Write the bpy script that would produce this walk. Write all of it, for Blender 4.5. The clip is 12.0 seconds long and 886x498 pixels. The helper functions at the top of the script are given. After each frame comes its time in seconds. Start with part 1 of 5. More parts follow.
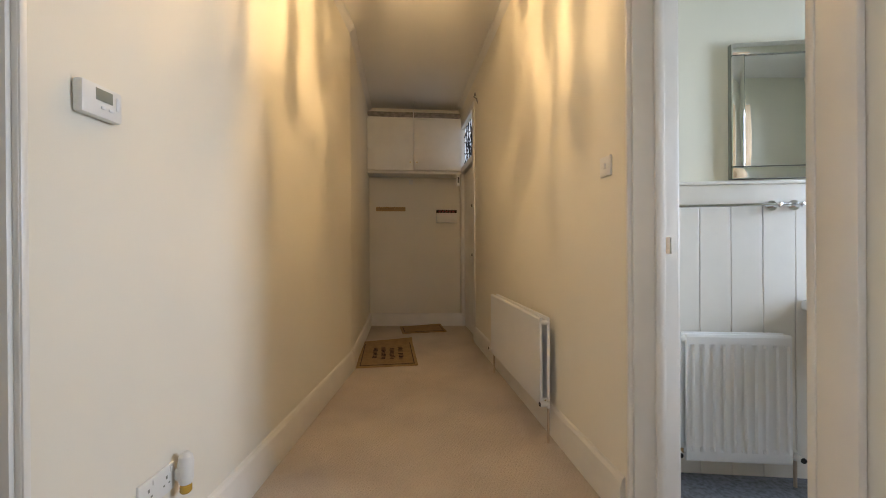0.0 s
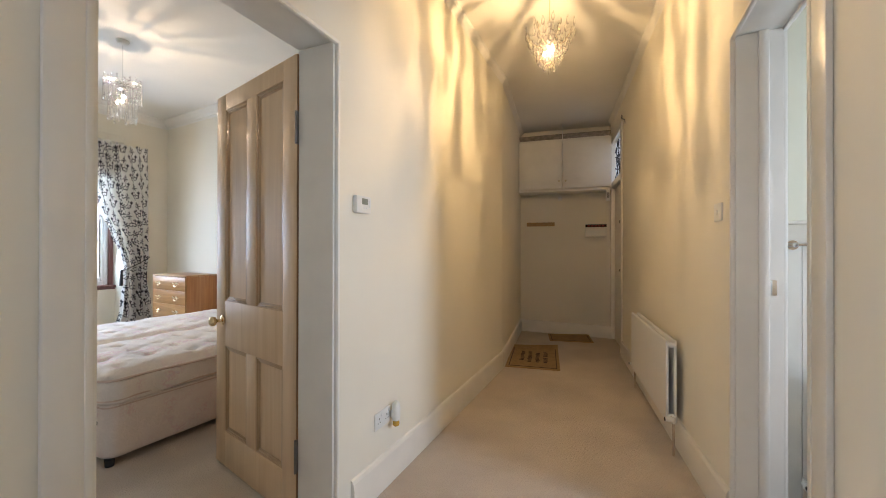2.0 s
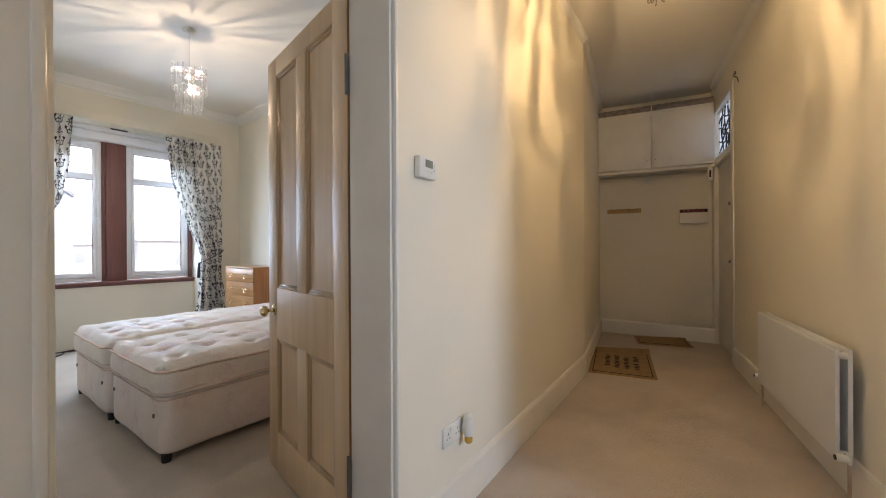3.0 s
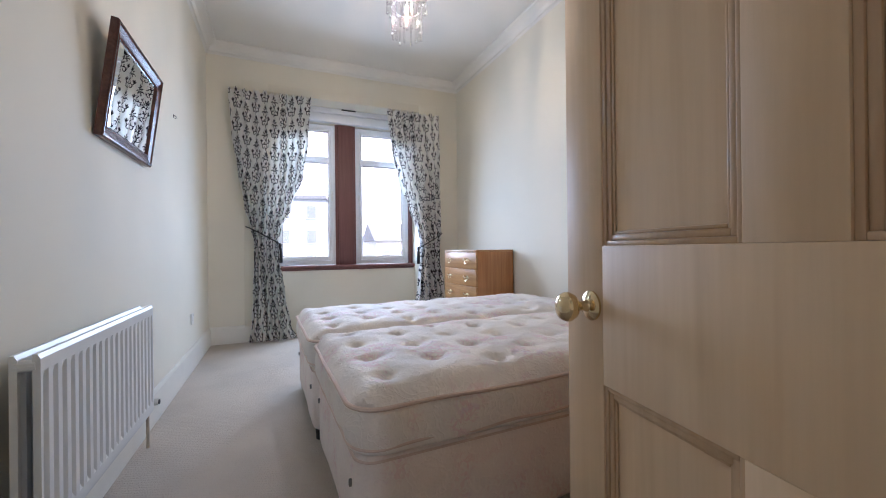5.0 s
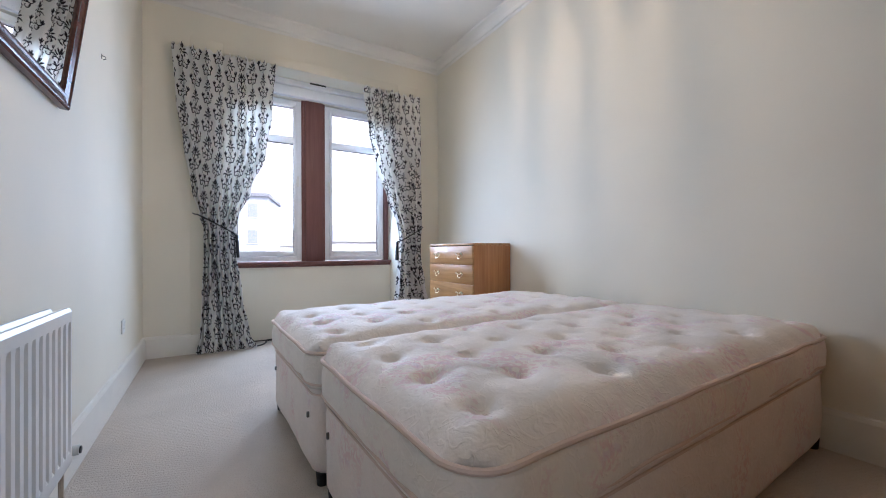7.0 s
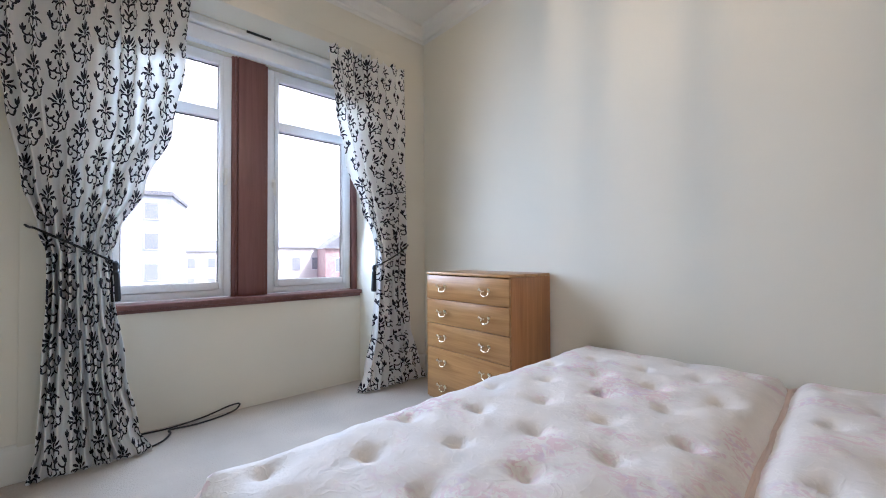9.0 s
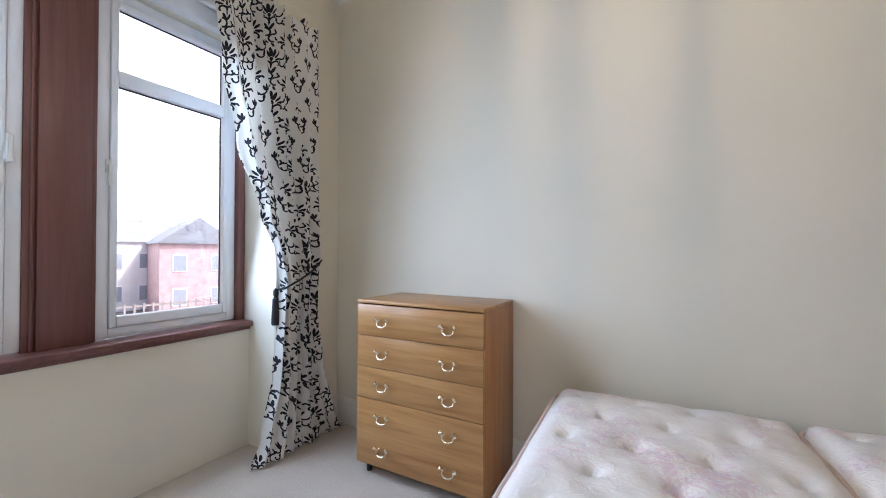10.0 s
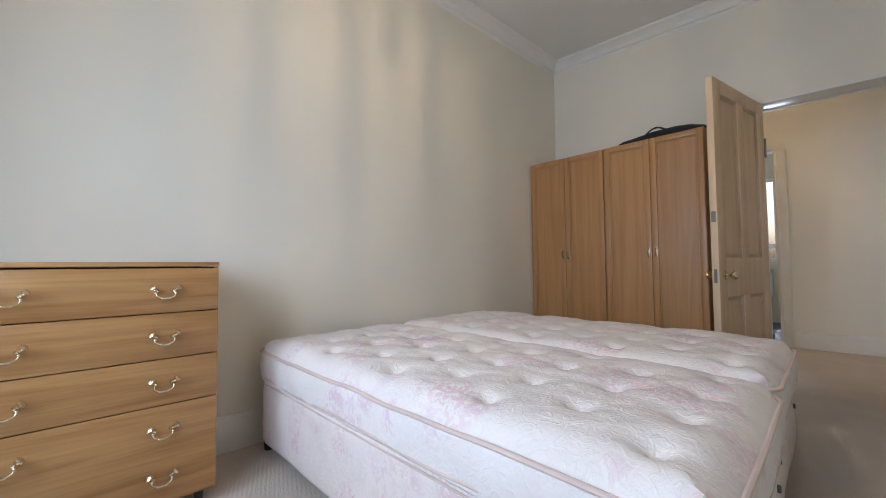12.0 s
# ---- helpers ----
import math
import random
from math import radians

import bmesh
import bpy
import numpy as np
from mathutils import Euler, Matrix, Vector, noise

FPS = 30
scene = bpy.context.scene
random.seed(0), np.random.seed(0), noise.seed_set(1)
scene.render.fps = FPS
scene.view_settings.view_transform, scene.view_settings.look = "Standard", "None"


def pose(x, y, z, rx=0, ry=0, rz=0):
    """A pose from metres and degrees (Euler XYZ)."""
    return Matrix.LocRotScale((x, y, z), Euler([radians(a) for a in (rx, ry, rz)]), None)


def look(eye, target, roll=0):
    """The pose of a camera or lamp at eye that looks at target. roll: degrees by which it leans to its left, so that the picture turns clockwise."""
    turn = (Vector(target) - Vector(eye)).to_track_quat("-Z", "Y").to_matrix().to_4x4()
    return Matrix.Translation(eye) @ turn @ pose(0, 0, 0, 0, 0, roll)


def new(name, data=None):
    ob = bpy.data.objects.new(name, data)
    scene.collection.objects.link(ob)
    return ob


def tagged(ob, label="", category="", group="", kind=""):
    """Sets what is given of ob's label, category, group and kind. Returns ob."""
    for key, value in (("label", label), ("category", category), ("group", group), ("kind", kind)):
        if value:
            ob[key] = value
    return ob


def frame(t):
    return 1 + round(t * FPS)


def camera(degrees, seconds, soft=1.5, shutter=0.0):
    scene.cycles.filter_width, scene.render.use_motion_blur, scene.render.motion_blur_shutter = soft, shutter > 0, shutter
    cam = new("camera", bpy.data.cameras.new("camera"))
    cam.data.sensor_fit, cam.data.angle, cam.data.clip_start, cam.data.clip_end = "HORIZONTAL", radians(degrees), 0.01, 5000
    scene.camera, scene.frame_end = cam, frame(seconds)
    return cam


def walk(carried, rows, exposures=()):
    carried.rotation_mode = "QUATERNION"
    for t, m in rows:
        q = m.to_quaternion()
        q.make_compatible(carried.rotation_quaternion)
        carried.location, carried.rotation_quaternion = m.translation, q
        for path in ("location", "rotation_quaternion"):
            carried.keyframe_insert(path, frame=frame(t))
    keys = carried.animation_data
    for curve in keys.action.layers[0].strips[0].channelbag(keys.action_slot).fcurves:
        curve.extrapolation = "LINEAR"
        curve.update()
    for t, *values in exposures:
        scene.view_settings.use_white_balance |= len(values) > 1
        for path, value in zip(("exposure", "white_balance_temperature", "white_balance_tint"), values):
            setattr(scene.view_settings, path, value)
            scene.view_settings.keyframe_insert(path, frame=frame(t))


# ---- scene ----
cam = camera(97.9, 12.0, soft=1.0)
PATH = [
    (0, (0.422, -0.48, 1.102), (0.215, 1.509, 1.098), -0.4),
    (0.5, (0.552, -0.771, 1.161), (-0.117, 1.113, 1.163), -0.1),
    (1, (0.635, -0.954, 1.217), (-0.224, 0.852, 1.223), -0.0),
    (1.5, (0.689, -1.032, 1.256), (-0.242, 0.738, 1.263), 0.1),
    (2, (0.692, -1.03, 1.263), (-0.278, 0.718, 1.27), 0.1),
    (2.5, (0.612, -0.92, 1.232), (-0.432, 0.786, 1.234), -0.0),
    (3, (0.422, -0.727, 1.17), (-0.814, 0.845, 1.168), -0.3),
    (3.5, (0.11, -0.533, 1.099), (-1.389, 0.791, 1.091), -0.7),
    (3.7, (-0.027, -0.456, 1.072), (-1.622, 0.75, 1.068), -1.0),
    (5.3, (-1.109, -0.236, 0.944), (-2.955, 0.534, 0.947), -0.4),
    (5.5, (-1.184, -0.241, 0.93), (-3.03, 0.529, 0.936), -0.3),
    (6, (-1.332, -0.293, 0.899), (-3.168, 0.501, 0.91), -0.2),
    (6.5, (-1.426, -0.355, 0.882), (-3.209, 0.551, 0.897), -0.1),
    (6.7, (-1.46, -0.379, 0.88), (-3.217, 0.577, 0.894), -0.2),
    (8.5, (-2.354, -0.446, 0.999), (-3.902, 0.82, 1.018), -0.3),
    (9, (-2.809, -0.283, 1.067), (-4.302, 1.047, 1.103), -0.3),
    (9.5, (-3.233, -0.19, 1.166), (-4.526, 1.335, 1.192), -0.0),
    (10, (-3.547, -0.150, 1.214), (-4.507, 1.604, 1.232), 0.2),
    (10.5, (-3.805, -0.137, 1.248), (-4.187, 1.826, 1.231), 0.5),
    (11, (-4.131, -0.192, 1.141), (-3.737, 1.767, 1.2), 0.4),
    (11.5, (-4.411, -0.252, 1.02), (-3.407, 1.476, 1.105), -0.1),
    (12, (-4.64, -0.278, 0.931), (-3.281, 1.187, 1.016), -0.5),
]
walk(cam, [(t, look(eye, target, roll)) for t, eye, target, roll in PATH], [(0.0, 1.47, 5800, 16), (2.2, 1.53, 5800, 16), (3.5, 1.27, 5700, 18), (5.3, 1.34, 5300, 20), (9.0, 1.22, 5370, 19), (11.3, 1.05, 5700, 18), (12.0, 1.02, 5720, 18)])

# ---- world and light ----
world = bpy.data.worlds.new("world")
scene.world = world
world.use_nodes = True
wn = world.node_tree.nodes
sky = wn.new("ShaderNodeTexSky")
sky.sky_type = "NISHITA"
sky.sun_disc = False
sky.sun_elevation, sky.sun_rotation = radians(48), radians(60)
sky.air_density, sky.dust_density, sky.ozone_density = 1.0, 7.0, 0.3
wn["Background"].inputs["Strength"].default_value = 0.15
world.node_tree.links.new(sky.outputs[0], wn["Background"].inputs["Color"])
sun = new("sun", bpy.data.lights.new("sun", "SUN"))
sun.data.energy, sun.data.angle, sun.data.color = 2.0, radians(3), (1.0, 0.96, 0.9)
sun.matrix_world = look((20, 12, 30), (0, 0, 0))


def window_light(name, m, w, h, watts, colour, spread=180):
    lamp = new(name, bpy.data.lights.new(name, "AREA"))
    lamp.data.shape, lamp.data.size, lamp.data.size_y = "RECTANGLE", w, h
    lamp.data.energy, lamp.data.color, lamp.data.spread = watts, colour, radians(spread)
    lamp.matrix_world = m
    return lamp


for wy in (0.072, 1.012):
    window_light("bedroom_window_light", look((-5.70, wy, 1.6), (-3.0, wy, 0.9)), 0.58, 1.3, 10.2, (0.69, 0.86, 1.0), 160)
window_light("bathroom_window_light", look((3.185, 0.88, 1.6), (0.0, 0.75, 1.2)), 0.54, 1.14, 8, (0.76, 0.89, 1.0), 120)
# Unseen window added behind the hall for the cool light on the door jambs.
window_light("added_window_light", look((0.35, -2.03, 1.65), (0.35, 2.0, 1.45)), 0.86, 1.3, 1.6, (0.84, 0.92, 1.0))


HALL_LAMP, BED_LAMP = (0.06, 1.58, 2.60), (-3.46, 0.58, 2.585)


# ---- materials ----
def material(name, colour, rough=0.6, metal=0.0, var=0.06, scale=6.0, fine=120.0, bump=0.1, colour2=None, spec=0.5):
    """A principled surface with broad and fine variation of colour and relief."""
    m = bpy.data.materials.new(name)
    m.use_nodes = True
    t = m.node_tree
    n, l = t.nodes, t.links
    b = n["Principled BSDF"]
    b.inputs["Roughness"].default_value, b.inputs["Metallic"].default_value = rough, metal
    b.inputs["Specular IOR Level"].default_value = spec
    co = n.new("ShaderNodeTexCoord")
    broad, grain = n.new("ShaderNodeTexNoise"), n.new("ShaderNodeTexNoise")
    broad.inputs["Scale"].default_value, broad.inputs["Detail"].default_value = scale, 5
    grain.inputs["Scale"].default_value, grain.inputs["Detail"].default_value = fine, 3
    l.new(co.outputs["Object"], broad.inputs["Vector"])
    l.new(co.outputs["Object"], grain.inputs["Vector"])
    ramp = n.new("ShaderNodeMix")
    ramp.data_type = "RGBA"
    dark = colour2 or tuple(c * (1 - 2.2 * var) for c in colour)
    ramp.inputs["A"].default_value, ramp.inputs["B"].default_value = (*dark, 1), (*colour, 1)
    rng = n.new("ShaderNodeMapRange")
    rng.inputs["From Min"].default_value, rng.inputs["From Max"].default_value = 0.3, 0.62
    l.new(broad.outputs["Fac"], rng.inputs["Value"])
    l.new(rng.outputs["Result"], ramp.inputs["Factor"])
    l.new(ramp.outputs["Result"], b.inputs["Base Color"])
    if bump:
        bp = n.new("ShaderNodeBump")
        bp.inputs["Strength"].default_value, bp.inputs["Distance"].default_value = bump, 0.004
        l.new(grain.outputs["Fac"], bp.inputs["Height"])
        l.new(bp.outputs["Normal"], b.inputs["Normal"])
    return m


def wood(name, light, dark, axis="Z", rough=0.4, scale=9.0, stretch=0.07, contrast=(0.32, 0.68)):
    """Grained wood; the grain runs along the axis."""
    m = bpy.data.materials.new(name)
    m.use_nodes = True
    t = m.node_tree
    n, l = t.nodes, t.links
    b = n["Principled BSDF"]
    b.inputs["Roughness"].default_value = rough
    co, mp = n.new("ShaderNodeTexCoord"), n.new("ShaderNodeMapping")
    info, add = n.new("ShaderNodeObjectInfo"), n.new("ShaderNodeVectorMath")
    k = {"X": (stretch, 1, 1), "Y": (1, stretch, 1), "Z": (1, 1, stretch)}[axis]
    mp.inputs["Scale"].default_value = [scale * v for v in k]
    l.new(co.outputs["Object"], mp.inputs["Vector"])
    add.operation = "ADD"
    sc = n.new("ShaderNodeMath")
    sc.operation = "MULTIPLY"
    sc.inputs[1].default_value = 37.0
    l.new(info.outputs["Random"], sc.inputs[0])
    l.new(mp.outputs[0], add.inputs[0])
    l.new(sc.outputs[0], add.inputs[1])
    nz, fine = n.new("ShaderNodeTexNoise"), n.new("ShaderNodeTexNoise")
    nz.inputs["Scale"].default_value, nz.inputs["Detail"].default_value, nz.inputs["Distortion"].default_value = 1.0, 6, 1.6
    fine.inputs["Scale"].default_value, fine.inputs["Detail"].default_value = 9.0, 4
    l.new(add.outputs[0], nz.inputs["Vector"])
    l.new(add.outputs[0], fine.inputs["Vector"])
    mixf = n.new("ShaderNodeMath")
    mixf.operation = "MULTIPLY_ADD"
    mixf.inputs[1].default_value, mixf.inputs[2].default_value = 0.35, -0.17
    l.new(fine.outputs["Fac"], mixf.inputs[0])
    sm = n.new("ShaderNodeMath")
    l.new(nz.outputs["Fac"], sm.inputs[0])
    l.new(mixf.outputs[0], sm.inputs[1])
    rng = n.new("ShaderNodeMapRange")
    rng.inputs["From Min"].default_value, rng.inputs["From Max"].default_value = contrast
    l.new(sm.outputs[0], rng.inputs["Value"])
    mix = n.new("ShaderNodeMix")
    mix.data_type = "RGBA"
    mix.inputs["A"].default_value, mix.inputs["B"].default_value = (*dark, 1), (*light, 1)
    l.new(rng.outputs["Result"], mix.inputs["Factor"])
    l.new(mix.outputs["Result"], b.inputs["Base Color"])
    bp = n.new("ShaderNodeBump")
    bp.inputs["Strength"].default_value, bp.inputs["Distance"].default_value = 0.12, 0.002
    l.new(fine.outputs["Fac"], bp.inputs["Height"])
    l.new(bp.outputs["Normal"], b.inputs["Normal"])
    return m


def glass(name, colour=(1, 1, 1), rough=0.0, ior=1.45):
    m = bpy.data.materials.new(name)
    m.use_nodes = True
    b = m.node_tree.nodes["Principled BSDF"]
    b.inputs["Base Color"].default_value = (*colour, 1)
    b.inputs["Roughness"].default_value, b.inputs["IOR"].default_value = rough, ior
    b.inputs["Transmission Weight"].default_value = 1.0
    return m


def crystal(name, clear):
    """Clear cut glass that lets part of the light straight through."""
    m = glass(name, (1, 0.98, 0.95), 0.02, 1.52)
    n, l = m.node_tree.nodes, m.node_tree.links
    tr, mx = n.new("ShaderNodeBsdfTransparent"), n.new("ShaderNodeMixShader")
    mx.inputs[0].default_value = clear
    l.new(n["Principled BSDF"].outputs[0], mx.inputs[1])
    l.new(tr.outputs[0], mx.inputs[2])
    l.new(mx.outputs[0], n["Material Output"].inputs["Surface"])
    return m


def glow(name, colour, strength):
    m = bpy.data.materials.new(name)
    m.use_nodes = True
    b = m.node_tree.nodes["Principled BSDF"]
    b.inputs["Emission Color"].default_value, b.inputs["Emission Strength"].default_value = (*colour, 1), strength
    return m


WALL = material("cream_wall_paint", (0.815, 0.77, 0.645), 0.72, var=0.02, scale=1.4, fine=260, bump=0.05)
BATH_WALL = material("pale_green_cream_paint", (0.78, 0.76, 0.62), 0.7, var=0.02, scale=2, fine=200, bump=0.05)
CEIL = material("white_ceiling_paint", (0.82, 0.80, 0.74), 0.8, var=0.015, scale=2, fine=200, bump=0.04)
TRIM = material("cream_gloss_paint", (0.80, 0.77, 0.69), 0.32, var=0.03, scale=5, fine=70, bump=0.05)
WHITE = material("white_enamel", (0.80, 0.81, 0.80), 0.3, var=0.015, scale=4, fine=60, bump=0.02)
UPVC = material("white_plastic_frame", (0.82, 0.83, 0.84), 0.35, var=0.02, scale=4, bump=0.0)
PLASTIC = material("white_plastic", (0.78, 0.77, 0.72), 0.4, var=0.02, bump=0.0)
GREY = material("grey_plastic", (0.24, 0.25, 0.2), 0.4, bump=0.0)
BLACK = material("black_plastic", (0.015, 0.014, 0.014), 0.5, bump=0.05)
BLACK_CLOTH = material("black_nylon", (0.012, 0.012, 0.014), 0.75, fine=400, bump=0.3)
STEEL = material("dark_steel", (0.22, 0.21, 0.2), 0.38, 0.9, var=0.1, scale=30)
CHROME = material("chrome", (0.8, 0.8, 0.8), 0.1, 1.0, var=0.02, bump=0)
BRASS = material("polished_brass", (0.80, 0.65, 0.40), 0.14, 1.0, var=0.05, scale=20, bump=0.02)
AGED_BRASS = material("aged_brass", (0.46, 0.35, 0.2), 0.35, 1.0, var=0.1, scale=30, bump=0.0)
PALE_BRASS = material("pale_brass", (0.86, 0.78, 0.6), 0.2, 1.0, var=0.05, scale=20, bump=0.0)
COPPER = material("painted_pipe", (0.55, 0.45, 0.34), 0.4, 0.3)
PINE = wood("varnished_pine", (0.75, 0.565, 0.36), (0.64, 0.455, 0.27), "Z", 0.5, 10, 0.05, (0.25, 0.75))
PINE_EDGE = wood("worn_pine_edge", (0.40, 0.23, 0.11), (0.26, 0.14, 0.06), "Z", 0.45, 14, 0.05)
TEAK_X = wood("teak_veneer_across", (0.49, 0.27, 0.10), (0.33, 0.155, 0.048), "X", 0.32, 13, 0.05)
TEAK_Z = wood("teak_veneer_upright", (0.50, 0.235, 0.085), (0.36, 0.15, 0.05), "Z", 0.32, 13, 0.05)
OAK = wood("oak_effect_laminate", (0.48, 0.255, 0.095), (0.385, 0.19, 0.062), "Z", 0.38, 12, 0.04)
MAHOGANY = wood("red_brown_window_wood", (0.19, 0.08, 0.065), (0.14, 0.055, 0.045), "Z", 0.4, 12, 0.06)
MIRROR_WOOD = wood("dark_mahogany_frame", (0.13, 0.05, 0.035), (0.07, 0.025, 0.02), "X", 0.22, 14, 0.06)
PEG_WOOD = wood("pale_peg_wood", (0.5, 0.32, 0.13), (0.4, 0.25, 0.1), "X", 0.5)
MIRROR = material("silvered_glass", (0.88, 0.9, 0.9), 0.015, 1.0, var=0.0, bump=0)
PANE = glass("window_glass")
CRYSTAL, ROD_GLASS = crystal("cut_crystal", 0.4), crystal("glass_rod", 0.45)
PIPING = material("mattress_piping", (0.72, 0.57, 0.49), 0.8, fine=400)
MAT = material("coir_mat", (0.36, 0.235, 0.105), 0.95, var=0.12, scale=18, fine=500, bump=0.9)
MAT_DARK = material("dark_mat_print", (0.05, 0.03, 0.025), 0.95, fine=400, bump=0.5)
VINYL = material("blue_grey_vinyl", (0.20, 0.215, 0.25), 0.5, var=0.25, scale=60, fine=200)
TASSEL = material("black_tassel", (0.01, 0.01, 0.012), 0.7, fine=300, bump=0.5)
IRON = material("black_leading", (0.02, 0.02, 0.025), 0.5)
# The fanlight glass emits its own glow in place of daylight from outside.
FAN_GLASS = glow("glowing_fanlight_glass", (0.6, 0.66, 0.72), 0.3)


def carpet_material():
    m = material("beige_loop_carpet", (0.565, 0.49, 0.405), 0.95, var=0.07, scale=2.2, fine=700, bump=0.25)
    t = m.node_tree
    n, l = t.nodes, t.links
    co = n["Texture Coordinate"]
    mp = n.new("ShaderNodeMapping")
    mp.inputs["Rotation"].default_value = (0, 0, radians(20))
    l.new(co.outputs["Object"], mp.inputs["Vector"])
    w = n.new("ShaderNodeTexWave")
    w.wave_type, w.bands_direction = "BANDS", "X"
    w.inputs["Scale"].default_value, w.inputs["Distortion"].default_value = 18, 5.0
    w.inputs["Detail"].default_value, w.inputs["Detail Scale"].default_value = 2, 9.0
    l.new(mp.outputs[0], w.inputs["Vector"])
    v = n.new("ShaderNodeTexVoronoi")
    v.inputs["Scale"].default_value = 130
    l.new(mp.outputs[0], v.inputs["Vector"])
    ad = n.new("ShaderNodeMath")
    ad.operation = "MULTIPLY_ADD"
    ad.inputs[1].default_value = 0.8
    l.new(w.outputs["Fac"], ad.inputs[0])
    l.new(v.outputs["Distance"], ad.inputs[2])
    bp = n["Bump"]
    bp.inputs["Strength"].default_value, bp.inputs["Distance"].default_value = 0.55, 0.004
    l.new(ad.outputs[0], bp.inputs["Height"])
    return m


CARPET = carpet_material()


def ticking_material(name, ground, flower, size, share):
    """Cream damask: scrolling raised lines, with clusters of faded pink and lilac flowers."""
    m = material(name, ground, 0.7, var=0.03, scale=8, fine=75, bump=0.6)
    t = m.node_tree
    n, l = t.nodes, t.links
    co, mix, bp = n["Texture Coordinate"], n["Mix"], n["Bump"]

    def noise_at(scale, detail, distort):
        k = n.new("ShaderNodeTexNoise")
        k.inputs["Scale"].default_value, k.inputs["Detail"].default_value, k.inputs["Distortion"].default_value = scale, detail, distort
        l.new(co.outputs["Object"], k.inputs["Vector"])
        return k.outputs["Fac"]

    def ranged(value, lo, hi, top=1.0):
        k = n.new("ShaderNodeMapRange")
        k.inputs["From Min"].default_value, k.inputs["From Max"].default_value, k.inputs["To Max"].default_value = lo, hi, top
        l.new(value, k.inputs["Value"])
        return k.outputs["Result"]

    def maths(op, a, b):
        k = n.new("ShaderNodeMath")
        k.operation = op
        for i, v in enumerate((a, b)):
            if isinstance(v, float):
                k.inputs[i].default_value = v
            else:
                l.new(v, k.inputs[i])
        return k.outputs[0]

    def blend(fac, below, colour):
        k = n.new("ShaderNodeMix")
        k.data_type = "RGBA"
        k.inputs["B"].default_value = (*colour, 1)
        l.new(fac, k.inputs["Factor"])
        l.new(below, k.inputs["A"])
        return k.outputs["Result"]

    band = maths("ABSOLUTE", maths("SUBTRACT", noise_at(15.0, 1.5, 1.2), 0.5), 0.0)
    scroll = maths("SUBTRACT", 1.0, ranged(band, 0.012, 0.035))
    petals = ranged(noise_at(size * 2.6, 3.0, 2.0), 0.48, 0.55)
    where = ranged(noise_at(size * 0.42, 2.0, 0.6), 0.50, 0.64, share)
    pink = maths("MULTIPLY", petals, where)
    lilac = maths("MULTIPLY", ranged(noise_at(size * 2.1, 2.0, 1.0), 0.56, 0.66), where)
    c = blend(maths("MULTIPLY", scroll, 0.4), mix.outputs["Result"], tuple(min(0.92, v * 1.06) for v in ground))
    c = blend(pink, c, flower)
    c = blend(maths("MULTIPLY", lilac, 0.6), c, (flower[0] * 0.92, flower[1], flower[2] * 1.16))
    l.new(c, n["Principled BSDF"].inputs["Base Color"])
    l.new(maths("ADD", maths("MULTIPLY", scroll, 0.30), n["Noise Texture.001"].outputs["Fac"]), bp.inputs["Height"])
    return m


TICKING = ticking_material("floral_mattress_ticking", (0.85, 0.79, 0.73), (0.78, 0.59, 0.60), 10.0, 0.85)
FABRIC = ticking_material("floral_divan_fabric", (0.84, 0.75, 0.69), (0.76, 0.55, 0.53), 11.0, 0.8)


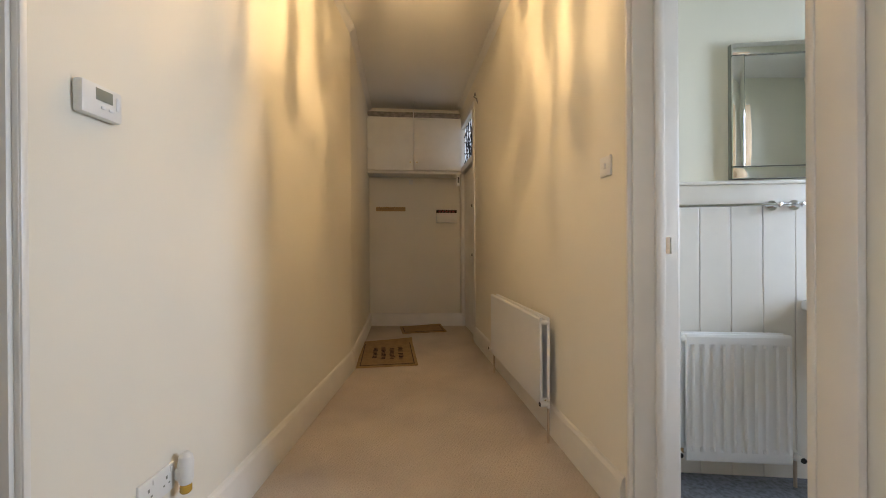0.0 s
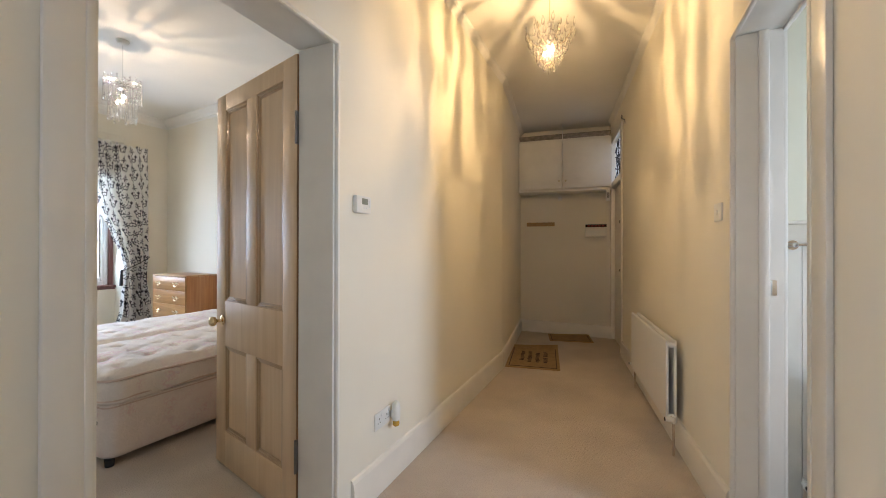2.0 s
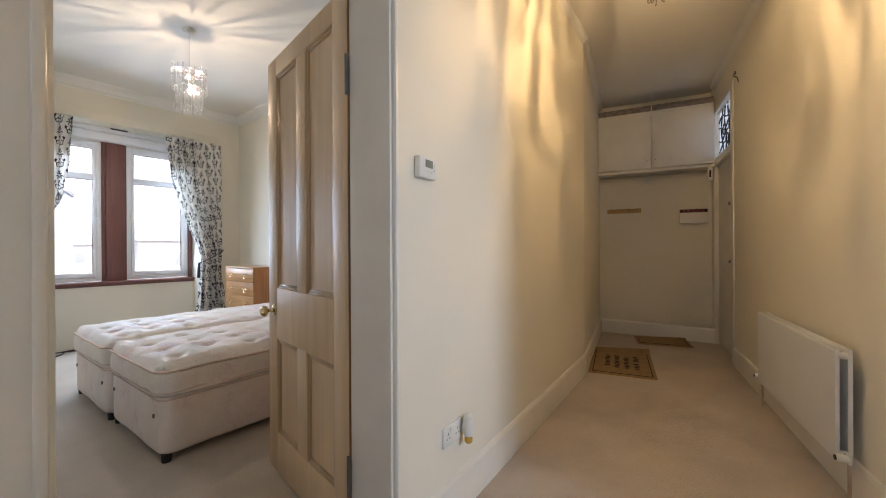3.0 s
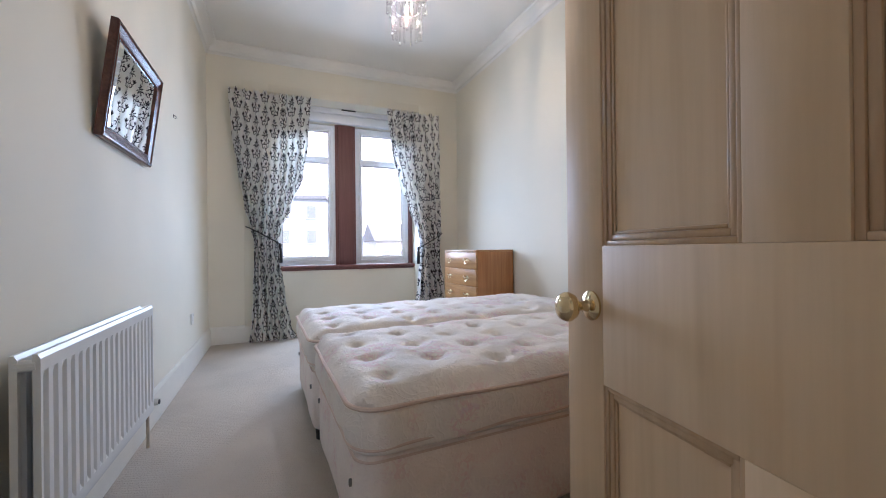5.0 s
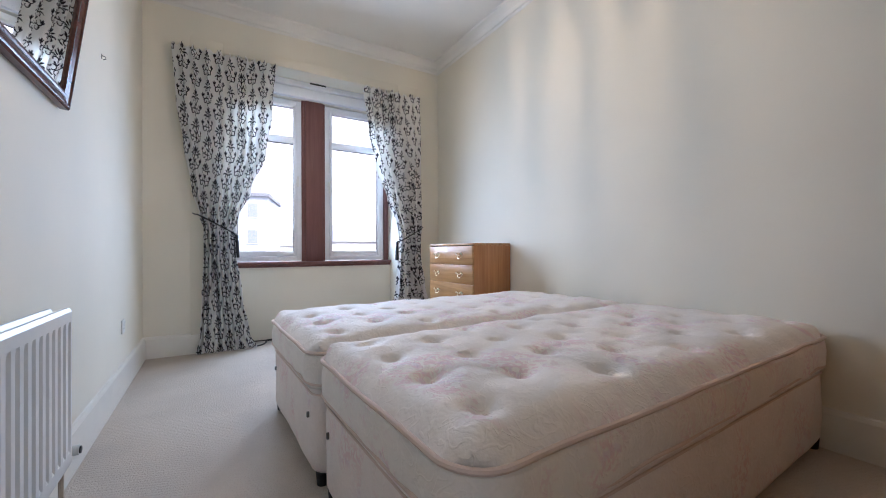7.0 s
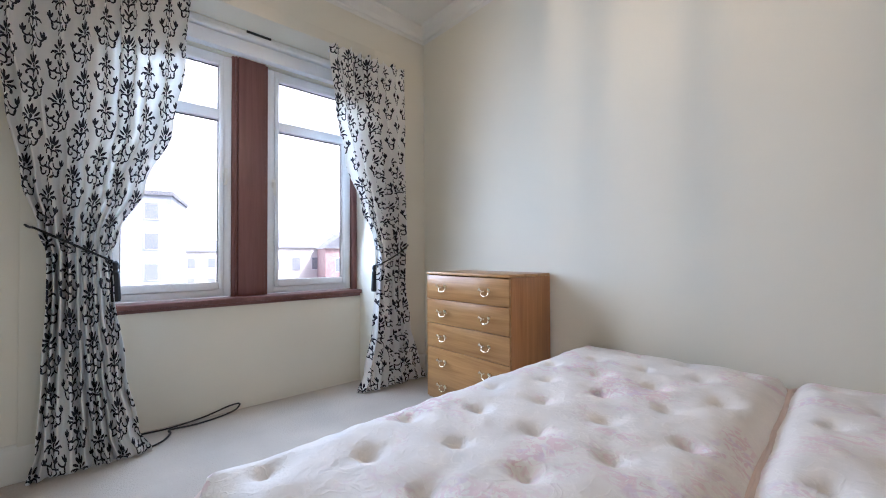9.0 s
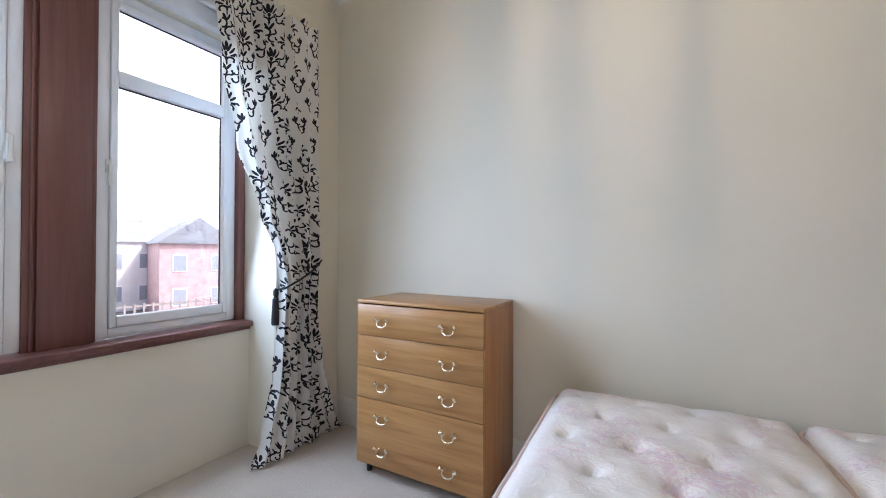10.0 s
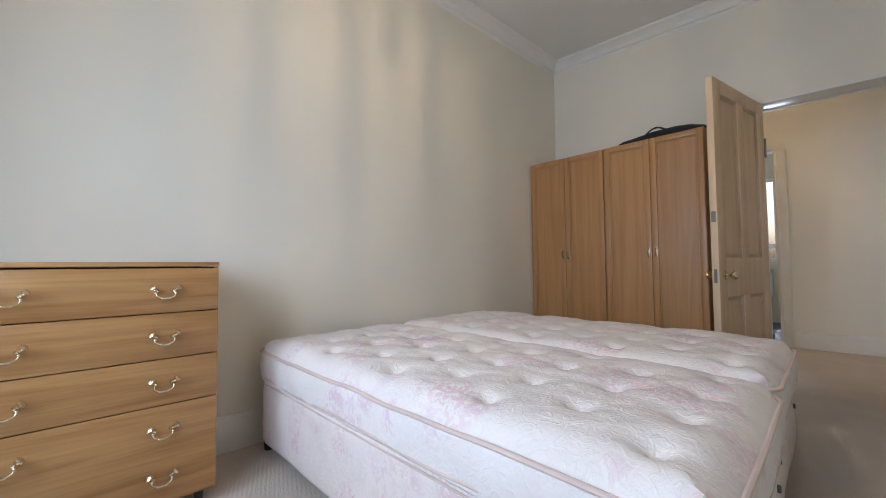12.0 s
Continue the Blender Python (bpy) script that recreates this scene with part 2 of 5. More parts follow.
def curtain_material():
    """White cotton with a black scrolling plant print, repeated over the cloth's own u and v in metres."""
    m = bpy.data.materials.new("black_on_white_damask_cotton")
    m.use_nodes = True
    t = m.node_tree
    n, l = t.nodes, t.links

    def mth(op, a, b=None, c=None):
        k = n.new("ShaderNodeMath")
        k.operation = op
        for i, v in enumerate((a, b, c)):
            if v is None:
                continue
            if isinstance(v, (int, float)):
                k.inputs[i].default_value = v
            else:
                l.new(v, k.inputs[i])
        return k.outputs[0]

    uv, sep = n.new("ShaderNodeTexCoord"), n.new("ShaderNodeSeparateXYZ")
    l.new(uv.outputs["UV"], sep.inputs[0])
    tw, th = 0.16, 0.245
    wavy = n.new("ShaderNodeTexNoise")
    wavy.inputs["Scale"].default_value = 14
    l.new(uv.outputs["UV"], wavy.inputs["Vector"])
    sway = n.new("ShaderNodeSeparateColor")
    l.new(wavy.outputs["Color"], sway.inputs[0])
    u = mth("DIVIDE", mth("MULTIPLY_ADD", sway.outputs[0], 0.015, sep.outputs[0]), tw)
    col = mth("FLOOR", u)
    shift = mth("MULTIPLY", mth("MODULO", col, 2.0), 0.5)
    v = mth("ADD", mth("DIVIDE", mth("MULTIPLY_ADD", sway.outputs[1], 0.015, sep.outputs[1]), th), shift)
    p0 = mth("SUBTRACT", mth("FRACT", u), 0.5)
    p = mth("MULTIPLY", p0, 0.196)
    a = mth("ABSOLUTE", p)
    q = mth("MULTIPLY", mth("SUBTRACT", mth("FRACT", v), 0.5), 0.28)

    def dot(x, y, cx, cy, rx, ry):
        return mth("LESS_THAN", mth("ADD", mth("POWER", mth("DIVIDE", mth("SUBTRACT", x, cx), rx), 2.0), mth("POWER", mth("DIVIDE", mth("SUBTRACT", y, cy), ry), 2.0)), 1.0)

    def arc(x, y, cx, cy, r, w, side, level=0.0):
        dx, dy = mth("SUBTRACT", x, cx), mth("SUBTRACT", y, cy)
        d = mth("SQRT", mth("ADD", mth("MULTIPLY", dx, dx), mth("MULTIPLY", dy, dy)))
        ring = mth("LESS_THAN", mth("ABSOLUTE", mth("SUBTRACT", d, r)), w * 1.25)
        keep = {"up": mth("GREATER_THAN", dy, level), "down": mth("LESS_THAN", dy, level), "out": mth("GREATER_THAN", dx, level), "in": mth("LESS_THAN", dx, level)}[side]
        return mth("MULTIPLY", ring, keep)

    def leaf(x, y, cx, cy, turn, length, width):
        dx, dy = mth("SUBTRACT", x, cx), mth("SUBTRACT", y, cy)
        c, k = math.cos(radians(turn)), math.sin(radians(turn))
        along_it = mth("ADD", mth("MULTIPLY", dx, k), mth("MULTIPLY", dy, c))
        across = mth("SUBTRACT", mth("MULTIPLY", dx, c), mth("MULTIPLY", dy, k))
        return mth("LESS_THAN", mth("ADD", mth("POWER", mth("DIVIDE", along_it, length * 1.12), 2.0), mth("POWER", mth("DIVIDE", across, width * 1.2), 2.0)), 1.0)

    shapes = [
        leaf(p, q, 0, 0.108, 0, 0.026, 0.0075), leaf(a, q, 0.0165, 0.098, 22, 0.024, 0.0065), leaf(a, q, 0.034, 0.081, 48, 0.021, 0.006),
        leaf(a, q, 0.042, 0.058, 78, 0.02, 0.0055), arc(a, q, 0.055, 0.047, 0.012, 0.004, "up"), dot(p, q, 0, 0.062, 0.0085, 0.014),
        arc(a, q, 0.022, 0.022, 0.022, 0.0045, "up"), dot(a, q, 0.041, 0.019, 0.0075, 0.0075), dot(p, q, 0, 0.026, 0.005, 0.03),
        leaf(a, q, 0.012, -0.012, 35, 0.02, 0.0065),
        arc(p, q, 0.02, -0.045, 0.024, 0.004, "in", 0.006), arc(p, q, -0.018, -0.085, 0.024, 0.004, "out", -0.006),
        arc(a, q, 0.056, -0.03, 0.026, 0.004, "down"), leaf(a, q, 0.082, -0.012, 0, 0.02, 0.006), leaf(a, q, 0.07, -0.016, -24, 0.016, 0.0055), leaf(a, q, 0.093, -0.018, 26, 0.014, 0.005),
        arc(a, q, 0.05, -0.082, 0.018, 0.004, "down", 0.004), leaf(a, q, 0.068, -0.072, 12, 0.014, 0.006), leaf(p, q, 0.022, -0.108, 60, 0.017, 0.006), leaf(p, q, -0.036, -0.055, -50, 0.014, 0.0055),
        leaf(p, q, -0.014, -0.128, 20, 0.014, 0.005),
    ]
    ink = shapes[0]
    for s in shapes[1:]:
        ink = mth("MAXIMUM", ink, s)
    mix = n.new("ShaderNodeMix")
    mix.data_type = "RGBA"
    mix.inputs["A"].default_value, mix.inputs["B"].default_value = (0.89, 0.87, 0.83, 1), (0.018, 0.018, 0.03, 1)
    l.new(ink, mix.inputs["Factor"])
    b = n["Principled BSDF"]
    b.inputs["Roughness"].default_value = 0.75
    l.new(mix.outputs["Result"], b.inputs["Base Color"])
    tr, ms = n.new("ShaderNodeBsdfTranslucent"), n.new("ShaderNodeMixShader")
    l.new(mix.outputs["Result"], tr.inputs["Color"])
    ms.inputs[0].default_value = 0.27
    l.new(b.outputs[0], ms.inputs[1])
    l.new(tr.outputs[0], ms.inputs[2])
    l.new(ms.outputs[0], n["Material Output"].inputs["Surface"])
    nz, bp = n.new("ShaderNodeTexNoise"), n.new("ShaderNodeBump")
    nz.inputs["Scale"].default_value = 900
    l.new(uv.outputs["UV"], nz.inputs["Vector"])
    bp.inputs["Strength"].default_value, bp.inputs["Distance"].default_value = 0.2, 0.001
    l.new(nz.outputs["Fac"], bp.inputs["Height"])
    l.new(bp.outputs["Normal"], b.inputs["Normal"])
    return m


CURTAIN = curtain_material()


# ---- mesh helpers ----
def box(bm, lo, hi, bevel=0.0, m=None, segments=2):
    r = bmesh.ops.create_cube(bm, size=1.0)
    vs = r["verts"]
    for v in vs:
        v.co = Vector([lo[i] + (v.co[i] + 0.5) * (hi[i] - lo[i]) for i in range(3)])
    if m is not None:
        bmesh.ops.transform(bm, matrix=m, verts=vs)
    if bevel:
        es = list({e for v in vs for e in v.link_edges})
        bmesh.ops.bevel(bm, geom=es, offset=bevel, segments=segments, affect="EDGES", profile=0.5)


def tube(bm, a, b, r, r2=None, seg=16, caps=True):
    a, b = Vector(a), Vector(b)
    m = Matrix.Translation((a + b) / 2) @ (b - a).to_track_quat("Z", "Y").to_matrix().to_4x4()
    bmesh.ops.create_cone(bm, cap_ends=caps, segments=seg, radius1=r, radius2=r if r2 is None else r2, depth=(b - a).length, matrix=m)


def ball(bm, c, r, seg=14, squash=(1, 1, 1)):
    bmesh.ops.create_uvsphere(bm, u_segments=seg, v_segments=max(6, seg // 2), radius=r, matrix=Matrix.Translation(c) @ Matrix.Diagonal((*squash, 1)))


def rope(bm, pts, r, seg=8):
    """A round cord through points."""
    pts = [Vector(p) for p in pts]
    rings = []
    for i, p in enumerate(pts):
        d = (pts[min(i + 1, len(pts) - 1)] - pts[max(i - 1, 0)]).normalized()
        side = d.cross(Vector((0, 0, 1)))
        if side.length < 1e-3:
            side = d.cross(Vector((1, 0, 0)))
        side.normalize()
        up = side.cross(d)
        rings.append([bm.verts.new(p + r * (math.cos(k * 2 * math.pi / seg) * side + math.sin(k * 2 * math.pi / seg) * up)) for k in range(seg)])
    for a, b in zip(rings, rings[1:]):
        for k in range(seg):
            bm.faces.new((a[k], a[(k + 1) % seg], b[(k + 1) % seg], b[k]))
    bm.faces.new(rings[0][::-1])
    bm.faces.new(rings[-1])


def lathe(bm, profile, m=None, seg=24):
    """A turned body from (radius, height) pairs round z."""
    rings = []
    for r, z in profile:
        ring = [bm.verts.new((r * math.cos(k * 2 * math.pi / seg), r * math.sin(k * 2 * math.pi / seg), z)) for k in range(seg)]
        if m is not None:
            for v in ring:
                v.co = m @ v.co
        rings.append(ring)
    for a, b in zip(rings, rings[1:]):
        for k in range(seg):
            bm.faces.new((a[k], a[(k + 1) % seg], b[(k + 1) % seg], b[k]))
    bm.faces.new(rings[0][::-1])
    bm.faces.new(rings[-1])


def extrude_profile(bm, profile, length, m):
    """A moulding: a closed (x, z) outline run along y."""
    a = [bm.verts.new(m @ Vector((x, 0, z))) for x, z in profile]
    b = [bm.verts.new(m @ Vector((x, length, z))) for x, z in profile]
    k = len(profile)
    for i in range(k):
        bm.faces.new((a[i], a[(i + 1) % k], b[(i + 1) % k], b[i]))
    bm.faces.new(a[::-1])
    bm.faces.new(b)


def smooth(ob, angle=35):
    me = ob.data
    if angle >= 180:
        me.polygons.foreach_set("use_smooth", [True] * len(me.polygons))
        return ob
    me.polygons.foreach_set("use_smooth", [True] * len(me.polygons))
    b = bmesh.new()
    b.from_mesh(me)
    for e in b.edges:
        e.smooth = len(e.link_faces) == 2 and e.calc_face_angle(0) < radians(angle)
    b.to_mesh(me)
    b.free()
    return ob


def solid(name, bm, mat):
    bmesh.ops.recalc_face_normals(bm, faces=bm.faces)
    me = bpy.data.meshes.new(name)
    bm.to_mesh(me)
    bm.free()
    me.materials.append(mat)
    return smooth(new(name, me), 24)


def part(name, bm, mat, parent, label=""):
    ob = solid(name, bm, mat)
    ob.parent = parent
    if label:
        ob["label"] = label
    return ob


def piece(name, mat, parent, lo, hi, bevel=0.002, label="", m=None):
    bm = bmesh.new()
    box(bm, lo, hi, bevel, m)
    return part(name, bm, mat, parent, label)


def thing(name, m, label, category, group="", kind=""):
    ob = new(name)
    ob.empty_display_size = 0.1
    ob.matrix_world = m
    return tagged(ob, label, category, group, kind)


def structure(name, boxes, mat, label, m=None, category=""):
    bm = bmesh.new()
    for lo, hi in boxes:
        box(bm, lo, hi, 0.0, m)
    return tagged(solid(name, bm, mat), label, category or name.split("_")[0], kind="structure")


# ---- the plan ----
CEILING = 3.12
W_IN, W_BACK, W_OUT = -5.56, -5.80, -6.06
S_IN, N_IN = -0.905, 1.94
DOORWALL = pose(-0.539, 0, 0, 0, 0, 4.574)    # local y runs along the wall, local +x is the hall
HALLWALL = pose(1.235, 0, 0, 0, 0, 12.54)     # local -x is the hall
BENDWALL = pose(-0.772, 2.92, 0, 0, 0, 12.1)
DOOR_A, DOOR_B, DOOR_H = -0.645, 0.24, 2.185   # bedroom doorway along its wall
BEND = 1.13                                   # where the hall wall turns towards the bathroom doorway
BATHWALL = pose(1.235 - BEND * math.sin(radians(12.54)), BEND * math.cos(radians(12.54)), 0, 0, 0, 5.0)
BATH_A, BATH_B, BATH_H = -0.785, -0.025, 2.2  # bathroom doorway along its own wall
FRONT_A, FRONT_B = 4.24, 5.12                 # front door along its wall
EMB_A, EMB_B, EMB_TOP = -0.32, 1.41, 2.69     # window recess

structure("floor", [((-6.06, -2.2, -0.2), (1.55, 6.2, 0.0))], CARPET, "beige loop-pile carpet over the bedroom and hall", category="carpet")
structure("floor_bathroom", [((1.15, -0.55, 0.0), (3.3, 1.51, 0.006))], VINYL, "blue-grey speckled vinyl bathroom floor", category="floor")
structure("ceiling", [((-6.06, -2.2, CEILING), (3.6, 6.2, CEILING + 0.15))], CEIL, "white painted plaster ceiling", category="ceiling")

structure("wall_west", [
    ((W_OUT, -1.1, -0.2), (W_IN, EMB_A, CEILING)), ((W_OUT, EMB_B, -0.2), (W_IN, 2.1, CEILING)),
    ((W_OUT, EMB_A, EMB_TOP), (W_IN, EMB_B, CEILING)), ((W_OUT, EMB_A, -0.2), (W_BACK, EMB_B, 0.75)),
    ((W_OUT, EMB_A, 2.52), (W_BACK - 0.06, EMB_B, EMB_TOP)),
    ((W_OUT, EMB_A, 0.75), (W_BACK - 0.06, -0.275, 2.52)), ((W_OUT, 1.362, 0.75), (W_BACK - 0.06, EMB_B, 2.52)),
], WALL, "cream painted plaster wall with a deep window recess", category="wall")
structure("wall_south", [((W_OUT, -1.1, -0.2), (-0.55, S_IN, CEILING))], WALL, "cream painted plaster wall", category="wall")
structure("wall_north", [((W_OUT, N_IN, -0.2), (-0.78, 2.1, CEILING))], WALL, "cream painted plaster wall", category="wall")
structure("wall_door_side", [
    ((-0.195, -2.2, -0.2), (0, DOOR_A, CEILING)), ((-0.195, DOOR_B, -0.2), (0, 2.93, CEILING)), ((-0.195, DOOR_A, DOOR_H), (0, DOOR_B, CEILING)),
], WALL, "cream painted plaster wall with the bedroom doorway", DOORWALL, "wall")
structure("wall_bend", [((-0.2, 0.0, -0.2), (0, 2.25, CEILING))], WALL, "cream painted plaster hall wall", BENDWALL, "wall")
structure("wall_end", [((-1.6, 5.216, -0.2), (0.3, 5.42, CEILING))], WALL, "cream painted plaster wall at the hall's end", pose(1.235, 0.105, 0, 0, 0, 12.54) @ pose(0, 0, 0), "wall")
structure("wall_hall_side", [
    ((0, BEND, -0.2), (0.16, FRONT_A, CEILING)), ((0, FRONT_B, -0.2), (0.16, 5.6, CEILING)), ((0, FRONT_A, 2.82), (0.16, FRONT_B, CEILING)),
], WALL, "cream painted plaster hall wall with the front doorway", HALLWALL, "wall")
structure("wall_bath_side", [
    ((0, -3.4, -0.2), (0.16, BATH_A, CEILING)), ((0, BATH_B, -0.2), (0.16, 0.0, CEILING)), ((0, BATH_A, BATH_H), (0.16, BATH_B, CEILING)),
], WALL, "cream painted plaster wall with the bathroom doorway", BATHWALL, "wall")
structure("wall_hall_back", [((-0.7, -2.2, -0.2), (-0.14, -2.0, CEILING)), ((0.84, -2.2, -0.2), (2.0, -2.0, CEILING)), ((-0.14, -2.2, -0.2), (0.84, -2.0, 0.94)), ((-0.14, -2.2, 2.36), (0.84, -2.0, CEILING))], WALL, "cream painted plaster wall with an added unseen window", category="wall")
structure("wall_bath_north", [((1.0, 1.51, -0.2), (3.6, 1.66, CEILING))], BATH_WALL, "pale painted bathroom wall", category="wall")
structure("wall_bath_south", [((1.18, -0.7, -0.2), (3.6, -0.55, CEILING))], BATH_WALL, "pale painted bathroom wall", category="wall")
structure("wall_bath_east", [((3.2, -0.7, -0.2), (3.38, 0.56, CEILING)), ((3.2, 1.2, -0.2), (3.38, 1.66, CEILING)), ((3.2, 0.56, -0.2), (3.38, 1.2, 0.95)), ((3.2, 0.56, 2.25), (3.38, 1.2, CEILING))], BATH_WALL, "pale painted bathroom wall with a window", category="wall")
structure("wall_landing", [((0.9, 1.7, -0.2), (1.0, 6.4, CEILING))], WALL, "plain wall of the landing outside the front door", pose(0.6, 0.4, 0, 0, 0, 12.54), "wall")


# ---- skirting, cornice, architraves ----
SKIRT = [(0, 0), (0.022, 0), (0.022, 0.135), (0.018, 0.15), (0.018, 0.158), (0.010, 0.175), (0.0, 0.18)]
CORNICE = [(0, CEILING - 0.001), (0.105, CEILING - 0.001), (0.098, CEILING - 0.018), (0.07, CEILING - 0.03), (0.04, CEILING - 0.055), (0.026, CEILING - 0.085), (0.012, CEILING - 0.09), (0.0, CEILING - 0.11)]


def trim(name, runs, profile, mat, label):
    """Runs are (start, end, side): the moulding's back lies on the line, its face to the left (1) or right (-1) of it."""
    for (x0, y0), (x1, y1), side in runs:
        bm = bmesh.new()
        d = Vector((x1 - x0, y1 - y0))
        a = math.degrees(math.atan2(d.y, d.x)) - 90
        extrude_profile(bm, [(-side * x, z) for x, z in profile], d.length, pose(x0, y0, 0, 0, 0, a))
        tagged(solid(name, bm, mat), label, "trim", kind="structure")



def along(m, s, d=0.0):
    v = m @ Vector((d, s, 0))
    return v.x, v.y


dw, hw, bw = (lambda s, d=0.0: along(DOORWALL, s, d)), (lambda s, d=0.0: along(HALLWALL, s, d)), (lambda s, d=0.0: along(BENDWALL, s, d))
aw = lambda s, d=0.0: along(BATHWALL, s, d)
trim("baseboard_bedroom", [
    ((W_IN, S_IN), (-0.68, S_IN), 1), ((-0.86, N_IN), (W_IN, N_IN), 1),
    ((W_IN, EMB_A - 0.01), (W_IN, S_IN), 1), ((W_IN, N_IN), (W_IN, EMB_B + 0.01), 1),
    (dw(DOOR_B + 0.1, -0.195), dw(1.95, -0.195), 1), (dw(-0.9, -0.195), dw(DOOR_A - 0.1, -0.195), 1),
], SKIRT, TRIM, "cream painted moulded skirting board")
trim("baseboard_hall", [
    (dw(2.925), dw(DOOR_B + 0.11), 1), (dw(DOOR_A - 0.11), dw(-2.0), 1), (bw(2.04), bw(0.0), 1),
    (hw(BEND + 0.03), hw(FRONT_A - 0.09), 1), (aw(-3.2), aw(BATH_A - 0.11), 1), (hw(5.125), along(BENDWALL, 2.03), 1),
], SKIRT, TRIM, "cream painted moulded skirting board")
trim("cornice_bedroom", [
    ((W_IN, S_IN), (-0.66, S_IN), 1), ((-0.88, N_IN), (W_IN, N_IN), 1), ((W_IN, N_IN), (W_IN, S_IN), 1), (dw(-0.9, -0.195), dw(1.95, -0.195), 1),
], CORNICE, CEIL, "white plaster cove cornice")
trim("cornice_hall", [(dw(2.925), dw(-2.0), 1), (bw(2.04), bw(0.0), 1), (hw(BEND), hw(5.12), 1), (aw(-3.2), aw(0.0), 1)],
     [(0, CEILING - 0.001), (0.05, CEILING - 0.001), (0.04, CEILING - 0.02), (0.012, CEILING - 0.04), (0, CEILING - 0.06)], CEIL, "small plaster cornice")


def doorcase(name, m, a, b, h, d0, d1, label, faces=((1, 1),), slim=False):
    """Lining and architraves of a doorway along a wall's local y from a to b; the wall spans d0 to d1."""
    bm = bmesh.new()
    t = 0.022
    for lo, hi in (((d0 - 0.002, a - 0.004, 0), (d1 + 0.002, a + t, h + t)), ((d0 - 0.002, b - t, 0), (d1 + 0.002, b + 0.004, h + t)), ((d0 - 0.002, a, h - 0.002), (d1 + 0.002, b, h + t))):
        box(bm, lo, hi, 0.001, m)
    for x, way in faces:
        for w0, w1, th in ((-0.012, 0.082, 0.016), (0.066, 0.09, 0.026), (-0.01, 0.008, 0.02), (0.018, 0.03, 0.021), (0.04, 0.05, 0.022)):
            if slim and w0 > 0:
                continue
            n0, n1 = (max(w0, -0.021), min(w1, -0.004) if w0 < -0.011 else 0.006) if slim else (w0, w1)
            for lo, hi in (((x, a - w1, 0), (x + way * th, a - w0, h + n1)), ((x, b + n0, 0), (x + way * th, b + n1, h + n1)), ((x, a - w1, h + n0), (x + way * th, b + n1, h + n1))):
                lo2 = [min(p, q) for p, q in zip(lo, hi)]
                hi2 = [max(p, q) for p, q in zip(lo, hi)]
                box(bm, lo2, hi2, 0.004, m)
    return tagged(solid(name, bm, TRIM), label, "door frame", kind="structure")


doorcase("door_frame_bedroom", DOORWALL, DOOR_A, DOOR_B, DOOR_H, -0.195, 0.0, "cream painted bedroom door lining and moulded architrave", ((0.0, 1),), True)
doorcase("door_frame_bathroom", BATHWALL, BATH_A, BATH_B, BATH_H, 0.0, 0.16, "cream painted bathroom door lining and moulded architrave", ((0.0, -1), (0.16, 1)), True)


# ---- bedroom window ----
def sash(parent, y0, y1, z0, z1, x, handle_y, handle):
    frame_part = bmesh.new()
    f, inner = 0.048, 0.03
    for lo, hi in (((x - 0.06, y0, z0), (x, y0 + f, z1)), ((x - 0.06, y1 - f, z0), (x, y1, z1)), ((x - 0.06, y0 + f, z0), (x, y1 - f, z0 + f)), ((x - 0.06, y0 + f, z1 - f), (x, y1 - f, z1))):
        box(frame_part, lo, hi, 0.004)
    part("window_frame", frame_part, UPVC, parent)
    zt = 2.075
    casement = bmesh.new()
    a, b, c, d = y0 + f + 0.002, y1 - f - 0.002, z0 + f + 0.002, z1 - f - 0.002
    for lo, hi in (((x - 0.045, a, c), (x + 0.012, a + inner, d)), ((x - 0.045, b - inner, c), (x + 0.012, b, d)), ((x - 0.045, a + inner, c), (x + 0.012, b - inner, c + inner + 0.022)),
                   ((x - 0.045, a + inner, d - inner), (x + 0.012, b - inner, d)), ((x - 0.045, a + inner, zt - 0.036), (x + 0.012, b - inner, zt + 0.036))):
        box(casement, lo, hi, 0.006)
    part("casement", casement, UPVC, parent)
    bead = bmesh.new()
    for lo, hi in (((c + inner, zt - 0.036)), (zt + 0.036, d - inner)):
        for p, q in (((x - 0.03, a + inner, lo), (x - 0.022, a + inner + 0.005, hi)), ((x - 0.03, b - inner - 0.005, lo), (x - 0.022, b - inner, hi)), ((x - 0.03, a + inner, lo), (x - 0.022, b - inner, lo + 0.005)), ((x - 0.03, a + inner, hi - 0.007), (x - 0.022, b - inner, hi))):
            box(bead, p, q)
    part("seal", bead, BLACK, parent, "black rubber glazing seal")
    for lo, hi in ((c + inner, zt - 0.036), (zt + 0.036, d - inner)):
        g = piece("pane", PANE, parent, (x - 0.034, a + inner - 0.004, lo - 0.004), (x - 0.026, b - inner + 0.004, hi + 0.004), 0.0)
        g.visible_shadow = False
    h = bmesh.new()
    box(h, (x + 0.012, handle_y - 0.012, 1.59), (x + 0.024, handle_y + 0.012, 1.66), 0.005)
    if handle == "lever":
        box(h, (x + 0.024, handle_y - 0.009, 1.575), (x + 0.05, handle_y + 0.009, 1.595), 0.004)
        box(h, (x + 0.038, handle_y - 0.01, 1.585), (x + 0.054, handle_y + 0.01, 1.70), 0.006, Matrix.Translation((0, 0, -0.01)))
    else:
        box(h, (x + 0.024, handle_y - 0.01, 1.60), (x + 0.05, handle_y + 0.01, 1.63), 0.005)
        box(h, (x + 0.04, handle_y - 0.009, 1.53), (x + 0.052, handle_y + 0.009, 1.63), 0.005)
    part("handle", h, PLASTIC, parent, "white plastic window handle")


